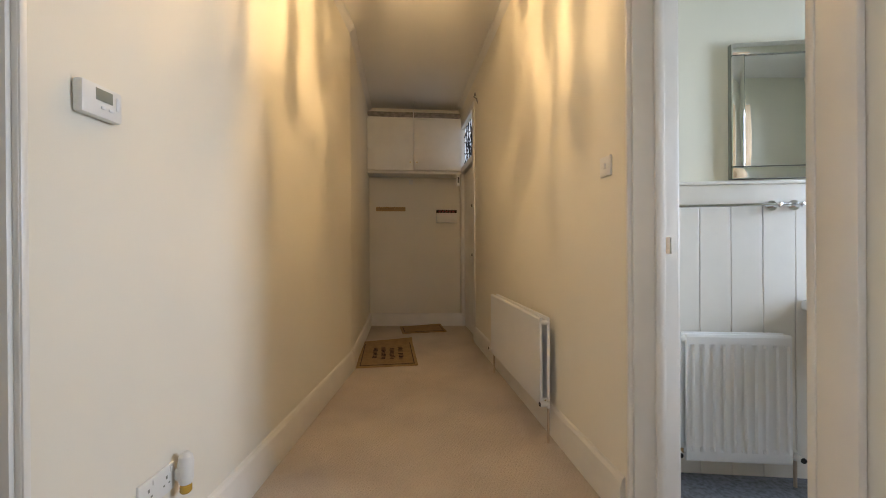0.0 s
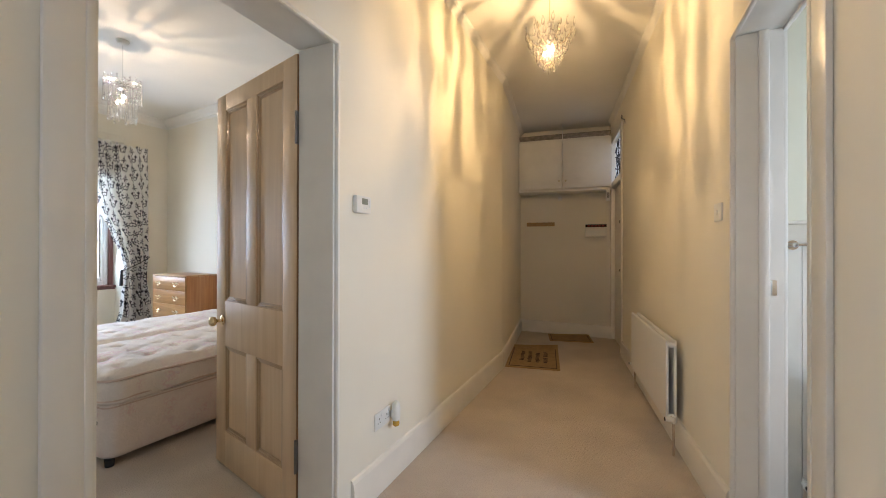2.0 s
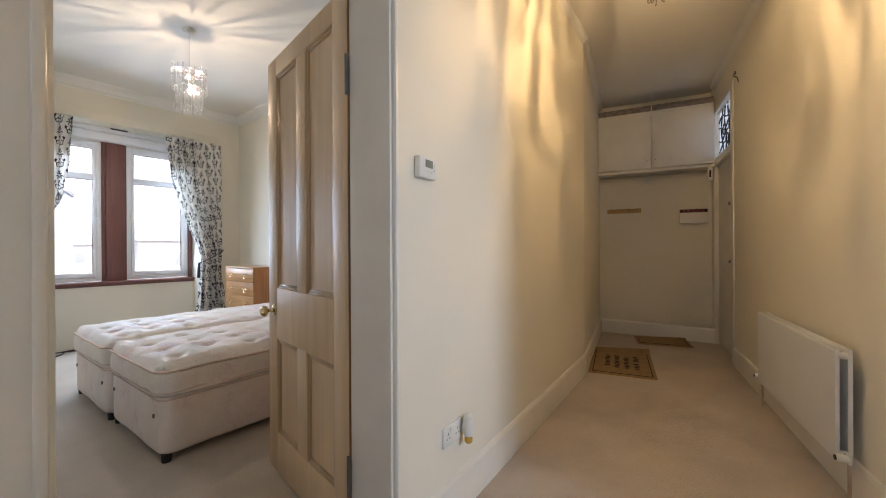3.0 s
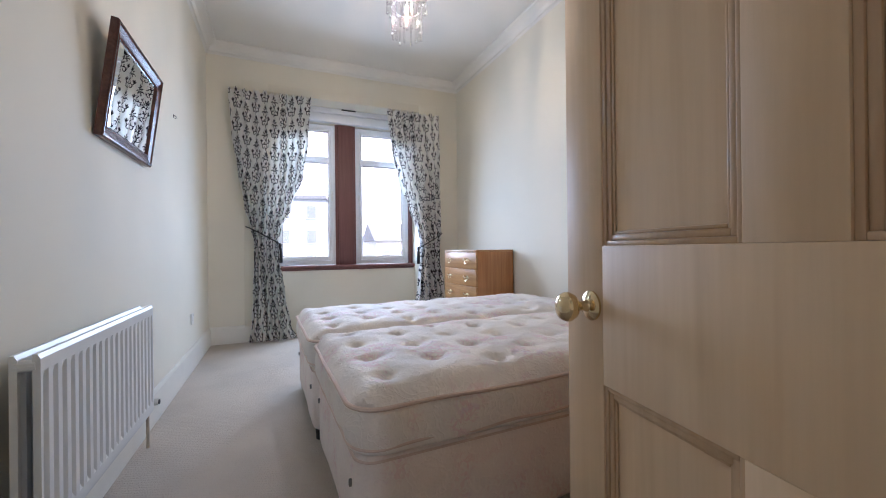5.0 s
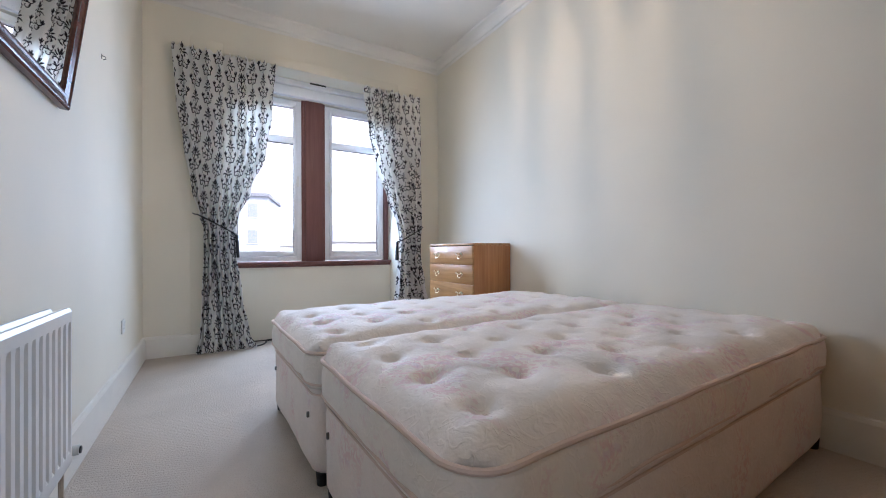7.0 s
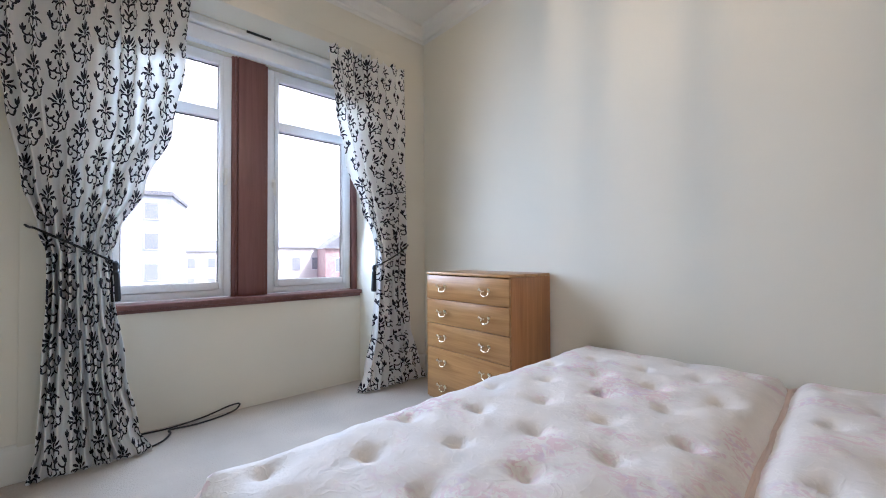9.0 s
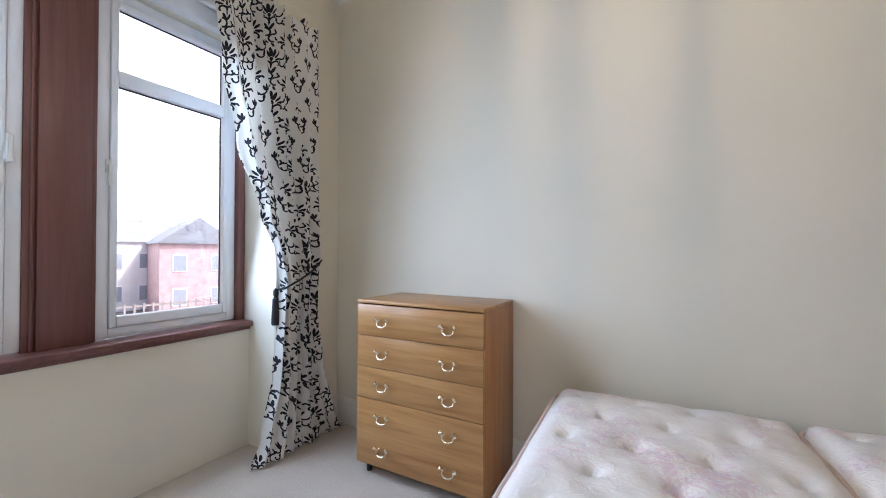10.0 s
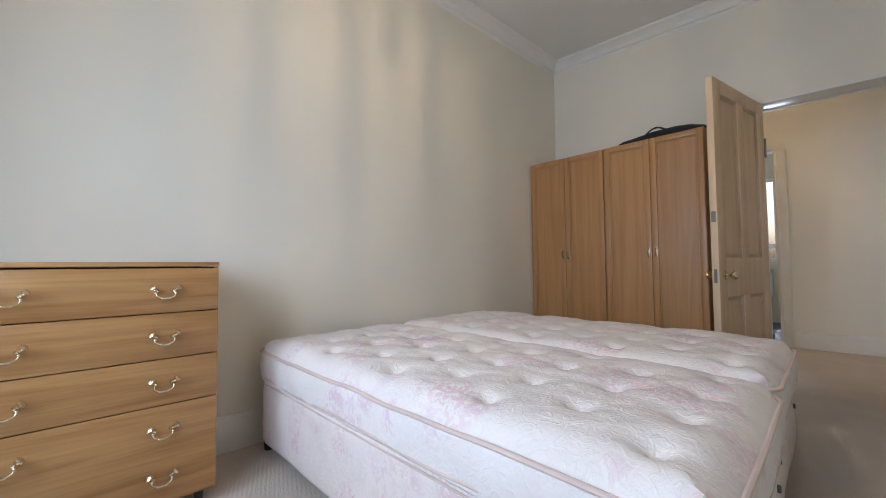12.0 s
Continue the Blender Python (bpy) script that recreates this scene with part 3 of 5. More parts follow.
def bedroom_window():
    w = thing("window_1", Matrix.Identity(4), "white plastic double window with a red-brown timber mullion", "window", kind="structure")
    sash(w, 0.668, 1.36, 0.79, 2.505, -5.88, 0.705, "turn")
    sash(w, -0.272, 0.42, 0.79, 2.505, -5.88, 0.375, "lever")
    bm = bmesh.new()
    box(bm, (-6.0, 0.462, 0.775), (-5.858, 0.645, 2.52), 0.004)
    box(bm, (-5.94, 0.42, 0.775), (-5.872, 0.464, 2.52), 0.006)
    box(bm, (-5.94, 0.643, 0.775), (-5.872, 0.668, 2.52), 0.006)
    box(bm, (-5.872, 0.440, 0.775), (-5.862, 0.452, 2.52), 0.004)
    part("mullion", bm, MAHOGANY, w, "red-brown painted timber mullion")
    bm = bmesh.new()
    for y0, y1 in ((1.36, 1.408), (-0.318, -0.272)):
        box(bm, (-5.95, y0, 0.775), (-5.845, y1, 2.52), 0.006)
    part("side_lining", bm, MAHOGANY, w, "red-brown timber side lining")
    bm = bmesh.new()
    box(bm, (-5.95, EMB_A + 0.002, 0.751), (-5.755, EMB_B - 0.002, 0.784), 0.008, segments=3)
    box(bm, (-5.82, EMB_A + 0.002, 0.728), (-5.785, EMB_B - 0.002, 0.752), 0.004)
    part("window_sill", bm, MAHOGANY, w, "red-brown varnished timber sill")
    bm = bmesh.new()
    box(bm, (-5.858, EMB_A + 0.004, 2.522), (-5.79, EMB_B - 0.004, 2.62), 0.006)
    box(bm, (-5.85, EMB_A + 0.004, 2.625), (-5.765, EMB_B - 0.004, 2.66), 0.012, segments=3)
    box(bm, (-5.85, EMB_A + 0.004, 2.66), (-5.78, EMB_B - 0.004, EMB_TOP - 0.002), 0.004)
    part("head_board", bm, UPVC, w, "white boxed board over the window")
    # Small dark strip, taken for the remains of a blind.
    piece("dark_strip", BLACK, w, (-5.779, 0.49, 2.672), (-5.774, 0.66, 2.69), 0.002, "small dark strip over the window")
    bm = bmesh.new()
    for lo, hi in (((W_IN, EMB_A - 0.25, 0), (W_IN + 0.014, EMB_A, EMB_TOP + 0.09)), ((W_IN, EMB_B, 0), (W_IN + 0.014, EMB_B + 0.25, EMB_TOP + 0.09)), ((W_IN, EMB_A, EMB_TOP), (W_IN + 0.014, EMB_B, EMB_TOP + 0.09))):
        box(bm, lo, hi, 0.003)
    part("architrave", bm, WALL, w, "flat painted surround of the window recess")


bedroom_window()


# ---- panelled doors ----
def panel_door(name, m, width, height, label, wood_mat, edge_mat, knobs, hinges=True, back=True):
    """Four-panel door; origin at the hinge's foot, leaf along local +y, its visible face at local +x."""
    th = 0.042
    d = thing(name, m, label, "door")
    st, top, mid, bot, mun = 0.118, 0.095, (0.705, 0.967), 0.21, 0.105
    ya, yb, yc, yd = st, (width - mun) / 2, (width + mun) / 2, width - st
    for n, lo, hi in (("stile", (0, 0, 0.008), (th, st, height)), ("stile", (0, yd, 0.008), (th, width, height)), ("rail", (0, st, height - top), (th, yd, height)),
                      ("rail", (0, st, mid[0]), (th, yd, mid[1])), ("rail", (0, st, 0.008), (th, yd, bot)), ("muntin", (0, yb, bot), (th, yc, mid[0])), ("muntin", (0, yb, mid[1]), (th, yc, height - top))):
        piece(n, wood_mat, d, lo, hi, 0.0012)
    for y0, y1 in ((ya, yb), (yc, yd)):
        for z0, z1 in ((bot, mid[0]), (mid[1], height - top)):
            p = piece("panel", wood_mat, d, (0.013, y0, z0), (th - 0.013, y1, z1), 0.0)
            bm = bmesh.new()
            for side in (0, 1):
                for k, (w0, w1, dep) in enumerate(((0.0, 0.009, 0.0035), (0.009, 0.02, 0.0065), (0.02, 0.026, 0.0095))):
                    f0 = dep
                    lo_x, hi_x = (f0, 0.013) if side == 0 else (th - 0.013, th - f0)
                    for a, b in (((y0 + w0, z0 + w0), (y0 + w1, z1 - w0)), ((y1 - w1, z0 + w0), (y1 - w0, z1 - w0)), ((y0 + w1, z0 + w0), (y1 - w1, z0 + w1)), ((y0 + w1, z1 - w1), (y1 - w1, z1 - w0))):
                        box(bm, (lo_x, a[0], a[1]), (hi_x, b[0], b[1]), 0.0015)
            part("moulding", bm, edge_mat if wood_mat is not PINE else PINE_DARK, p, "moulded panel bead")
    piece("edge_strip", edge_mat, d, (0.002, -0.003, 0.01), (th - 0.002, 0.0, height - 0.002), 0.0, "worn brown hinge edge")
    if hinges:
        for z in (0.24, height - 0.42):
            h = piece("hinge", STEEL, d, (0.004, -0.007, z), (th + 0.004, -0.003, z + 0.15), 0.001, "dark steel butt hinge")
            bm = bmesh.new()
            tube(bm, (-0.006, -0.008, z), (-0.006, -0.008, z + 0.15), 0.007, seg=12)
            part("knuckle", bm, STEEL, h)
    for side in (1, -1):
        x = th if side == 1 else 0.0
        k = bmesh.new()
        prof = [(0.029, 0.0), (0.029, 0.004), (0.023, 0.009), (0.012, 0.012), (0.009, 0.02), (0.009, 0.03), (0.014, 0.036), (0.024, 0.042), (0.0285, 0.052), (0.0285, 0.058), (0.024, 0.067), (0.014, 0.073), (0.004, 0.0745)]
        lathe(k, prof, pose(x, width - 0.085, 0.85, 0, 90 * side, 0), 28)
        smooth(part("knob", k, knobs, d, "polished brass door knob"), 50)
    piece("latch", STEEL, d, (0.012, width, 0.80), (0.03, width + 0.002, 0.89), 0.0, "steel latch plate")
    piece("latch", STEEL, d, (0.008, width, 1.20), (0.034, width + 0.0025, 1.27), 0.0, "steel rim latch plate")
    return d


PINE_DARK = wood("pine_moulding", (0.58, 0.41, 0.245), (0.46, 0.30, 0.165), "Z", 0.28, 12, 0.05, (0.25, 0.75))
hx, hy = along(DOORWALL, DOOR_B - 0.026, -0.207)
LEAF = math.degrees(math.atan2(0.345 - hy, -1.65 - hx)) - 90
panel_door("bedroom_door", pose(hx, hy, 0, 0, 0, LEAF), 0.875, 2.172, "varnished stripped-pine four-panel door standing wide open", PINE, PINE_EDGE, BRASS)
bx, by = along(BATHWALL, BATH_A + 0.006, 0.178)
panel_door("bathroom_door", pose(bx, by, 0, 0, 0, -94), 0.72, 2.17, "varnished pine door standing open into the bathroom", PINE, PINE_EDGE, BRASS)


# ---- beds ----
CORNER = 0.105


def mattress_mesh(w, l, h, nx, ny, dimples):
    """A tufted mattress; its top bulges between the buttons and its corners are round."""
    bm = bmesh.new()
    rows = []
    for j in range(ny + 1):
        row = []
        for i in range(nx + 1):
            u, v = i / nx, j / ny
            x, y = (u - 0.5) * w, (v - 0.5) * l
            ex, ey = min(u, 1 - u) * w, min(v, 1 - v) * l
            e = min(ex, ey)
            z = h - 0.064 * math.exp(-((e / 0.04) ** 1.25))
            for dx, dy in dimples:
                d2 = (x - dx) ** 2 + (y - dy) ** 2
                z -= 0.024 * math.exp(-d2 / 0.0007) + 0.012 * math.exp(-d2 / 0.0045)
            z += 0.007 * noise.noise(Vector((x * 6, y * 6, w))) + 0.0045 * noise.noise(Vector((x * 20, y * 20, w)))
            cr = CORNER
            if ex < cr and ey < cr:
                k = math.hypot(cr - ex, cr - ey)
                if k > cr:
                    x -= math.copysign((cr - ex) * (1 - cr / k), x)
                    y -= math.copysign((cr - ey) * (1 - cr / k), y)
            row.append(bm.verts.new((x, y, z)))
        rows.append(row)
    for j in range(ny):
        for i in range(nx):
            bm.faces.new((rows[j][i], rows[j][i + 1], rows[j + 1][i + 1], rows[j + 1][i]))
    rim = [rows[0][i] for i in range(nx)] + [rows[j][nx] for j in range(ny)] + [rows[ny][nx - i] for i in range(nx)] + [rows[ny - j][0] for j in range(ny)]
    prev = rim
    n = len(rim)
    for lev, out in ((h * 0.62, 0.012), (h * 0.42, 0.017), (h * 0.22, 0.013), (0.012, 0.010), (0.0, -0.002)):
        ring = []
        for k, v in enumerate(rim):
            g = Vector((math.copysign(max(0.0, abs(v.co.x) - w / 2 + CORNER), v.co.x), math.copysign(max(0.0, abs(v.co.y) - l / 2 + CORNER), v.co.y)))
            g = g.normalized() if g.length else g
            wob = 0.012 * noise.noise(Vector((v.co.x * 7, v.co.y * 7, lev * 9 + w))) * (1 if lev > 0.02 else 0.4)
            ring.append(bm.verts.new((v.co.x + g.x * (out + wob), v.co.y + g.y * (out + wob), lev)))
        for k in range(n):
            bm.faces.new((prev[k], ring[k], ring[(k + 1) % n], prev[(k + 1) % n]))
        prev = ring
    bm.faces.new(prev)
    return bm, [v.co.copy() for v in rim]


def rounded_rect(w, l, r, z, steps=6):
    pts = []
    for cx, cy, a in ((w / 2 - r, l / 2 - r, 0), (-w / 2 + r, l / 2 - r, 90), (-w / 2 + r, -l / 2 + r, 180), (w / 2 - r, -l / 2 + r, 270)):
        for k in range(steps + 1):
            t = radians(a + 90 * k / steps)
            pts.append((cx + r * math.cos(t), cy + r * math.sin(t), z))
    return pts + pts[:1]


bm = bmesh.new()
ball(bm, (0, 0, 0), 0.007, 8, (1, 1, 0.5))
TUFT = bpy.data.meshes.new("tuft_button")
bm.to_mesh(TUFT)
bm.free()
TUFT.materials.append(PIPING)


def bed(x, y, turn, label):
    w, l = 0.920, 1.98
    d = thing("divan_base", pose(x, y, 0, 0, 0, turn), label[0], "divan bed", "single beds pushed together")
    bm = bmesh.new()
    outline = rounded_rect(w, l, 0.07, 0.0)[:-1]
    dense = []
    for a, b in zip(outline, outline[1:] + outline[:1]):
        n = max(1, int((Vector(b) - Vector(a)).length / 0.05))
        dense += [Vector(a).lerp(Vector(b), k / n) for k in range(n)]
    rings = []
    for z, inset in ((0.045, 0.03), (0.049, 0.014), (0.065, 0.008), (0.14, 0.006), (0.22, 0.006), (0.31, 0.007), (0.353, 0.010), (0.363, 0.024)):
        rings.append([])
        for p in dense:
            q = Vector((p.x * (1 - 2 * inset / w), p.y * (1 - 2 * inset / l), z))
            rings[-1].append(bm.verts.new(q + 0.007 * Vector((noise.noise(q * 5 + Vector((x, 0, 0))), noise.noise(q * 6), 0))))
    for a, b in zip(rings, rings[1:]):
        for k in range(len(a)):
            bm.faces.new((a[k], a[(k + 1) % len(a)], b[(k + 1) % len(a)], b[k]))
    bm.faces.new(rings[0][::-1])
    bm.faces.new(rings[-1])
    smooth(part("base", bm, FABRIC, d), 60)
    bm = bmesh.new()
    rope(bm, rounded_rect(w - 0.014, l - 0.014, 0.065, 0.345), 0.004)
    part("piping", bm, PIPING, d)
    for sx in (-1, 1):
        for sy in (-1, 1):
            bm = bmesh.new()
            tube(bm, (sx * (w / 2 - 0.045), sy * (l / 2 - 0.045), 0.0), (sx * (w / 2 - 0.045), sy * (l / 2 - 0.045), 0.048), 0.022, 0.026, 14)
            part("castor", bm, BLACK, d, "black castor foot")
    for z in (0.24,):
        for yy in (-l / 2 + 0.0, ):
            for xx in (w / 2 - 0.11, -w / 2 + 0.095):
                piece("linking_bar", STEEL, d, (xx, yy - 0.001, z), (xx + 0.012, yy + 0.012, z + 0.022), 0.003, "steel linking clip")
    m = thing("mattress", pose(x, y, 0.3635, 0, 0, turn), label[1], "mattress", "single mattresses side by side")
    dim = []
    for r in range(9):
        for c in range(4 if r % 2 == 0 else 3):
            off = 0.0 if r % 2 == 0 else 0.5
            dim.append((-w / 2 + 0.13 + (c + off) * (w - 0.26) / 3, -l / 2 + 0.13 + r * (l - 0.26) / 8))
    bm, rim = mattress_mesh(w + 0.002, l, 0.205, 66, 132, dim)
    smooth(part("cover", bm, TICKING, m), 180)
    for z, r, wob in ((0.14, 0.0075, 0.016), (0.022, 0.006, 0.022)):
        bm = bmesh.new()
        base = rounded_rect(w + 0.016, l + 0.018, CORNER, z, 8)
        pts = []
        for a, b in zip(base, base[1:]):
            n = max(1, int((Vector(b) - Vector(a)).length / 0.04))
            pts += [Vector(a).lerp(Vector(b), k / n) for k in range(n)]
        pts = [p + Vector((0, 0, wob * 0.5 * noise.noise(p * 5))) for p in pts]
        rope(bm, pts + pts[:1], r)
        smooth(part("piping", bm, PIPING, m, "corded edge piping"), 180)
    for dx, dy in dim:
        o = new("tuft_button", TUFT)
        o.parent = m
        o.location = (dx, dy, 0.159)


bed(-2.552, 0.93, 2.0, ("cream fabric divan base on black castors on the carpet", "cream tufted mattress with faded pink flowers on a divan"))
bed(-3.482, 0.885, 1.8, ("cream fabric divan base beside its twin", "cream tufted mattress with faded pink flowers beside its twin"))


# ---- chest of drawers ----
def drop_handle(parent, x, z, y):
    h = bmesh.new()
    for s in (-1, 1):
        lathe(h, [(0.008, 0), (0.008, 0.003), (0.005, 0.006), (0.005, 0.014), (0.003, 0.017)], pose(x + s * 0.026, y, z, 90, 0, 0), 12)
        lathe(h, [(0.0045, 0), (0.005, 0.008), (0.0075, 0.016), (0.0125, 0.023), (0.0135, 0.027), (0.009, 0.030), (0.003, 0.0305)], pose(x + s * 0.024, y - 0.014, z - 0.002) @ pose(0, 0, 0, 22, s * 48, 0), 14)
        ball(h, (x + s * 0.03, y - 0.016, z - 0.009), 0.0055, 10)
    bail = [(x + 0.03 * math.cos(t), y - 0.018 - 0.007 * math.sin(t), z - 0.009 - 0.017 * math.sin(t) ** 0.6) for t in [math.pi * k / 14 for k in range(15)]]
    rope(h, bail, 0.0026)
    box(h, (x - 0.016, y - 0.029, z - 0.0315), (x + 0.016, y - 0.021, z - 0.0235), 0.003)
    smooth(part("handle", h, PALE_BRASS, parent, "shiny brass drop handle"), 50)


def chest_of_drawers():
    c = thing("chest_of_drawers", pose(-4.615, 1.715, 0), "teak-effect chest, three drawers over one deep drawer, brass handles", "chest of drawers")
    w, d, top, bot = 0.758, 0.42, 0.953, 0.05
    hw2, y0, y1 = w / 2, -d / 2, d / 2
    piece("top", TEAK_X, c, (-hw2, y0, top - 0.017), (hw2, y1, top), 0.0015, "teak-effect top with a pale worn edge")
    piece("side_panel", TEAK_Z, c, (-hw2, y0 + 0.018, bot), (-hw2 + 0.016, y1, top - 0.018), 0.001)
    piece("side_panel", TEAK_Z, c, (hw2 - 0.016, y0 + 0.018, bot), (hw2, y1, top - 0.018), 0.001)
    piece("back_panel", TEAK_Z, c, (-hw2 + 0.016, y1 - 0.006, bot), (hw2 - 0.016, y1, top - 0.018), 0.0)
    piece("base_panel", TEAK_X, c, (-hw2 + 0.016, y0 + 0.02, bot), (hw2 - 0.016, y1 - 0.006, bot + 0.016), 0.0)
    z = top - 0.024
    for h, rows in ((0.1705, 1), (0.1705, 1), (0.1705, 1), (0.3565, 2)):
        f = piece("drawer", TEAK_X, c, (-hw2 + 0.002, y0, z - h + 0.004), (hw2 - 0.002, y0 + 0.017, z), 0.0015)
        for row in range(rows):
            for x in (-0.199, 0.199):
                drop_handle(f, x, z - 0.084 - 0.17 * row, y0)
        z -= h
    for sx in (-1, 1):
        for sy in (-1, 1):
            bm = bmesh.new()
            tube(bm, (sx * (hw2 - 0.05), sy * (d / 2 - 0.05), 0), (sx * (hw2 - 0.05), sy * (d / 2 - 0.05), bot), 0.014, 0.016, 12)
            part("foot", bm, BLACK, c, "black plastic foot")


chest_of_drawers()


# ---- wardrobes ----
def wardrobe(y0, y1, label):
    w = thing("wardrobe", pose(-1.385, (y0 + y1) / 2, 0), label, "wardrobe", "two wardrobes along one wall")
    k, top, dep = (y1 - y0) / 2 - 0.002, 1.925, 0.50
    piece("side_panel", OAK, w, (0.02, -k, 0.0), (dep, -k + 0.018, top), 0.001)
    piece("side_panel", OAK, w, (0.02, k - 0.018, 0.0), (dep, k, top), 0.001)
    piece("top", OAK, w, (0.02, -k + 0.018, top - 0.018), (dep, k - 0.018, top), 0.001)
    piece("back_panel", OAK, w, (dep - 0.008, -k + 0.018, 0.06), (dep, k - 0.018, top - 0.018), 0.0)
    piece("plinth", OAK, w, (0.03, -k + 0.018, 0.0), (0.046, k - 0.018, 0.075), 0.001)
    for s in (-1, 1):
        a, b = (-k + 0.002, -0.0015) if s == -1 else (0.0015, k - 0.002)
        z0, z1, f = 0.08, top - 0.004, 0.045
        dr = piece("door", OAK, w, (0.011, a, z0), (0.019, b, z1), 0.0)
        for nm, lo, hi in (("stile", (0.0, a, z0), (0.012, a + f, z1)), ("stile", (0.0, b - f, z0), (0.012, b, z1)), ("rail", (0.0, a + f, z0), (0.012, b - f, z0 + f)), ("rail", (0.0, a + f, z1 - f), (0.012, b - f, z1))):
            piece(nm, OAK, dr, lo, hi, 0.003)
        bead = bmesh.new()
        for lo, hi in (((0.005, a + f, z0 + f), (0.0112, a + f + 0.011, z1 - f)), ((0.005, b - f - 0.011, z0 + f), (0.0112, b - f, z1 - f)), ((0.005, a + f + 0.011, z1 - f - 0.011), (0.0112, b - f - 0.011, z1 - f))):
            box(bead, lo, hi, 0.002)
        part("bead", bead, OAK, dr)
        y = s * 0.028
        bm = bmesh.new()
        box(bm, (-0.003, y - 0.011, 0.975), (0.0, y + 0.011, 1.065), 0.001)
        rope(bm, [(-0.003, y, 0.99), (-0.022, y, 0.997), (-0.026, y, 1.02), (-0.022, y, 1.043), (-0.003, y, 1.05)], 0.004)
        part("handle", bm, AGED_BRASS, dr, "aged brass bow handle on a back plate")


wardrobe(1.193, 1.93, "oak-effect two-door wardrobe with brass handles")
wardrobe(0.452, 1.19, "oak-effect two-door wardrobe with a black bag on top")


# ---- bag on the wardrobe ----
def soft_bag():
    g = thing("garment_bag", pose(-1.2, 0.76, 1.927, 0, 0, 2), "flat black nylon bag lying on the wardrobe", "bag")
    bm = bmesh.new()
    nx, ny = 14, 26
    tops, lows = [], []
    for j in range(ny + 1):
        ra, rb = [], []
        for i in range(nx + 1):
            u, v = i / nx, j / ny
            x, y = (u - 0.5) * 0.30, (v - 0.5) * 0.62
            e = min(u, 1 - u, v * 1.6, (1 - v) * 1.6)
            z = 0.012 + 0.065 * min(1.0, e * 4.5) ** 0.6 * (0.55 + 0.45 * math.sin(math.pi * min(1, v * 1.15))) + 0.006 * noise.noise(Vector((x * 14, y * 14, 3)))
            ra.append(bm.verts.new((x, y, z)))
            rb.append(bm.verts.new((x, y, 0.0)))
        tops.append(ra)
        lows.append(rb)
    for j in range(ny):
        for i in range(nx):
            bm.faces.new((tops[j][i], tops[j][i + 1], tops[j + 1][i + 1], tops[j + 1][i]))
            bm.faces.new((lows[j][i], lows[j + 1][i], lows[j + 1][i + 1], lows[j][i + 1]))
    rim = lambda q: [q[0][i] for i in range(nx)] + [q[j][nx] for j in range(ny)] + [q[ny][nx - i] for i in range(nx)] + [q[ny - j][0] for j in range(ny)]
    a, b = rim(tops), rim(lows)
    for k in range(len(a)):
        bm.faces.new((a[k], b[k], b[(k + 1) % len(a)], a[(k + 1) % len(a)]))
    smooth(part("body", bm, BLACK_CLOTH, g), 180)
    bm = bmesh.new()
    rope(bm, [(-0.05, 0.13 - 0.16 * t, 0.07 + 0.04 * math.sin(math.pi * t)) for t in [k / 12 for k in range(13)]], 0.007)
    smooth(part("handle", bm, BLACK_CLOTH, g, "black webbing carry handle"), 180)


soft_bag()


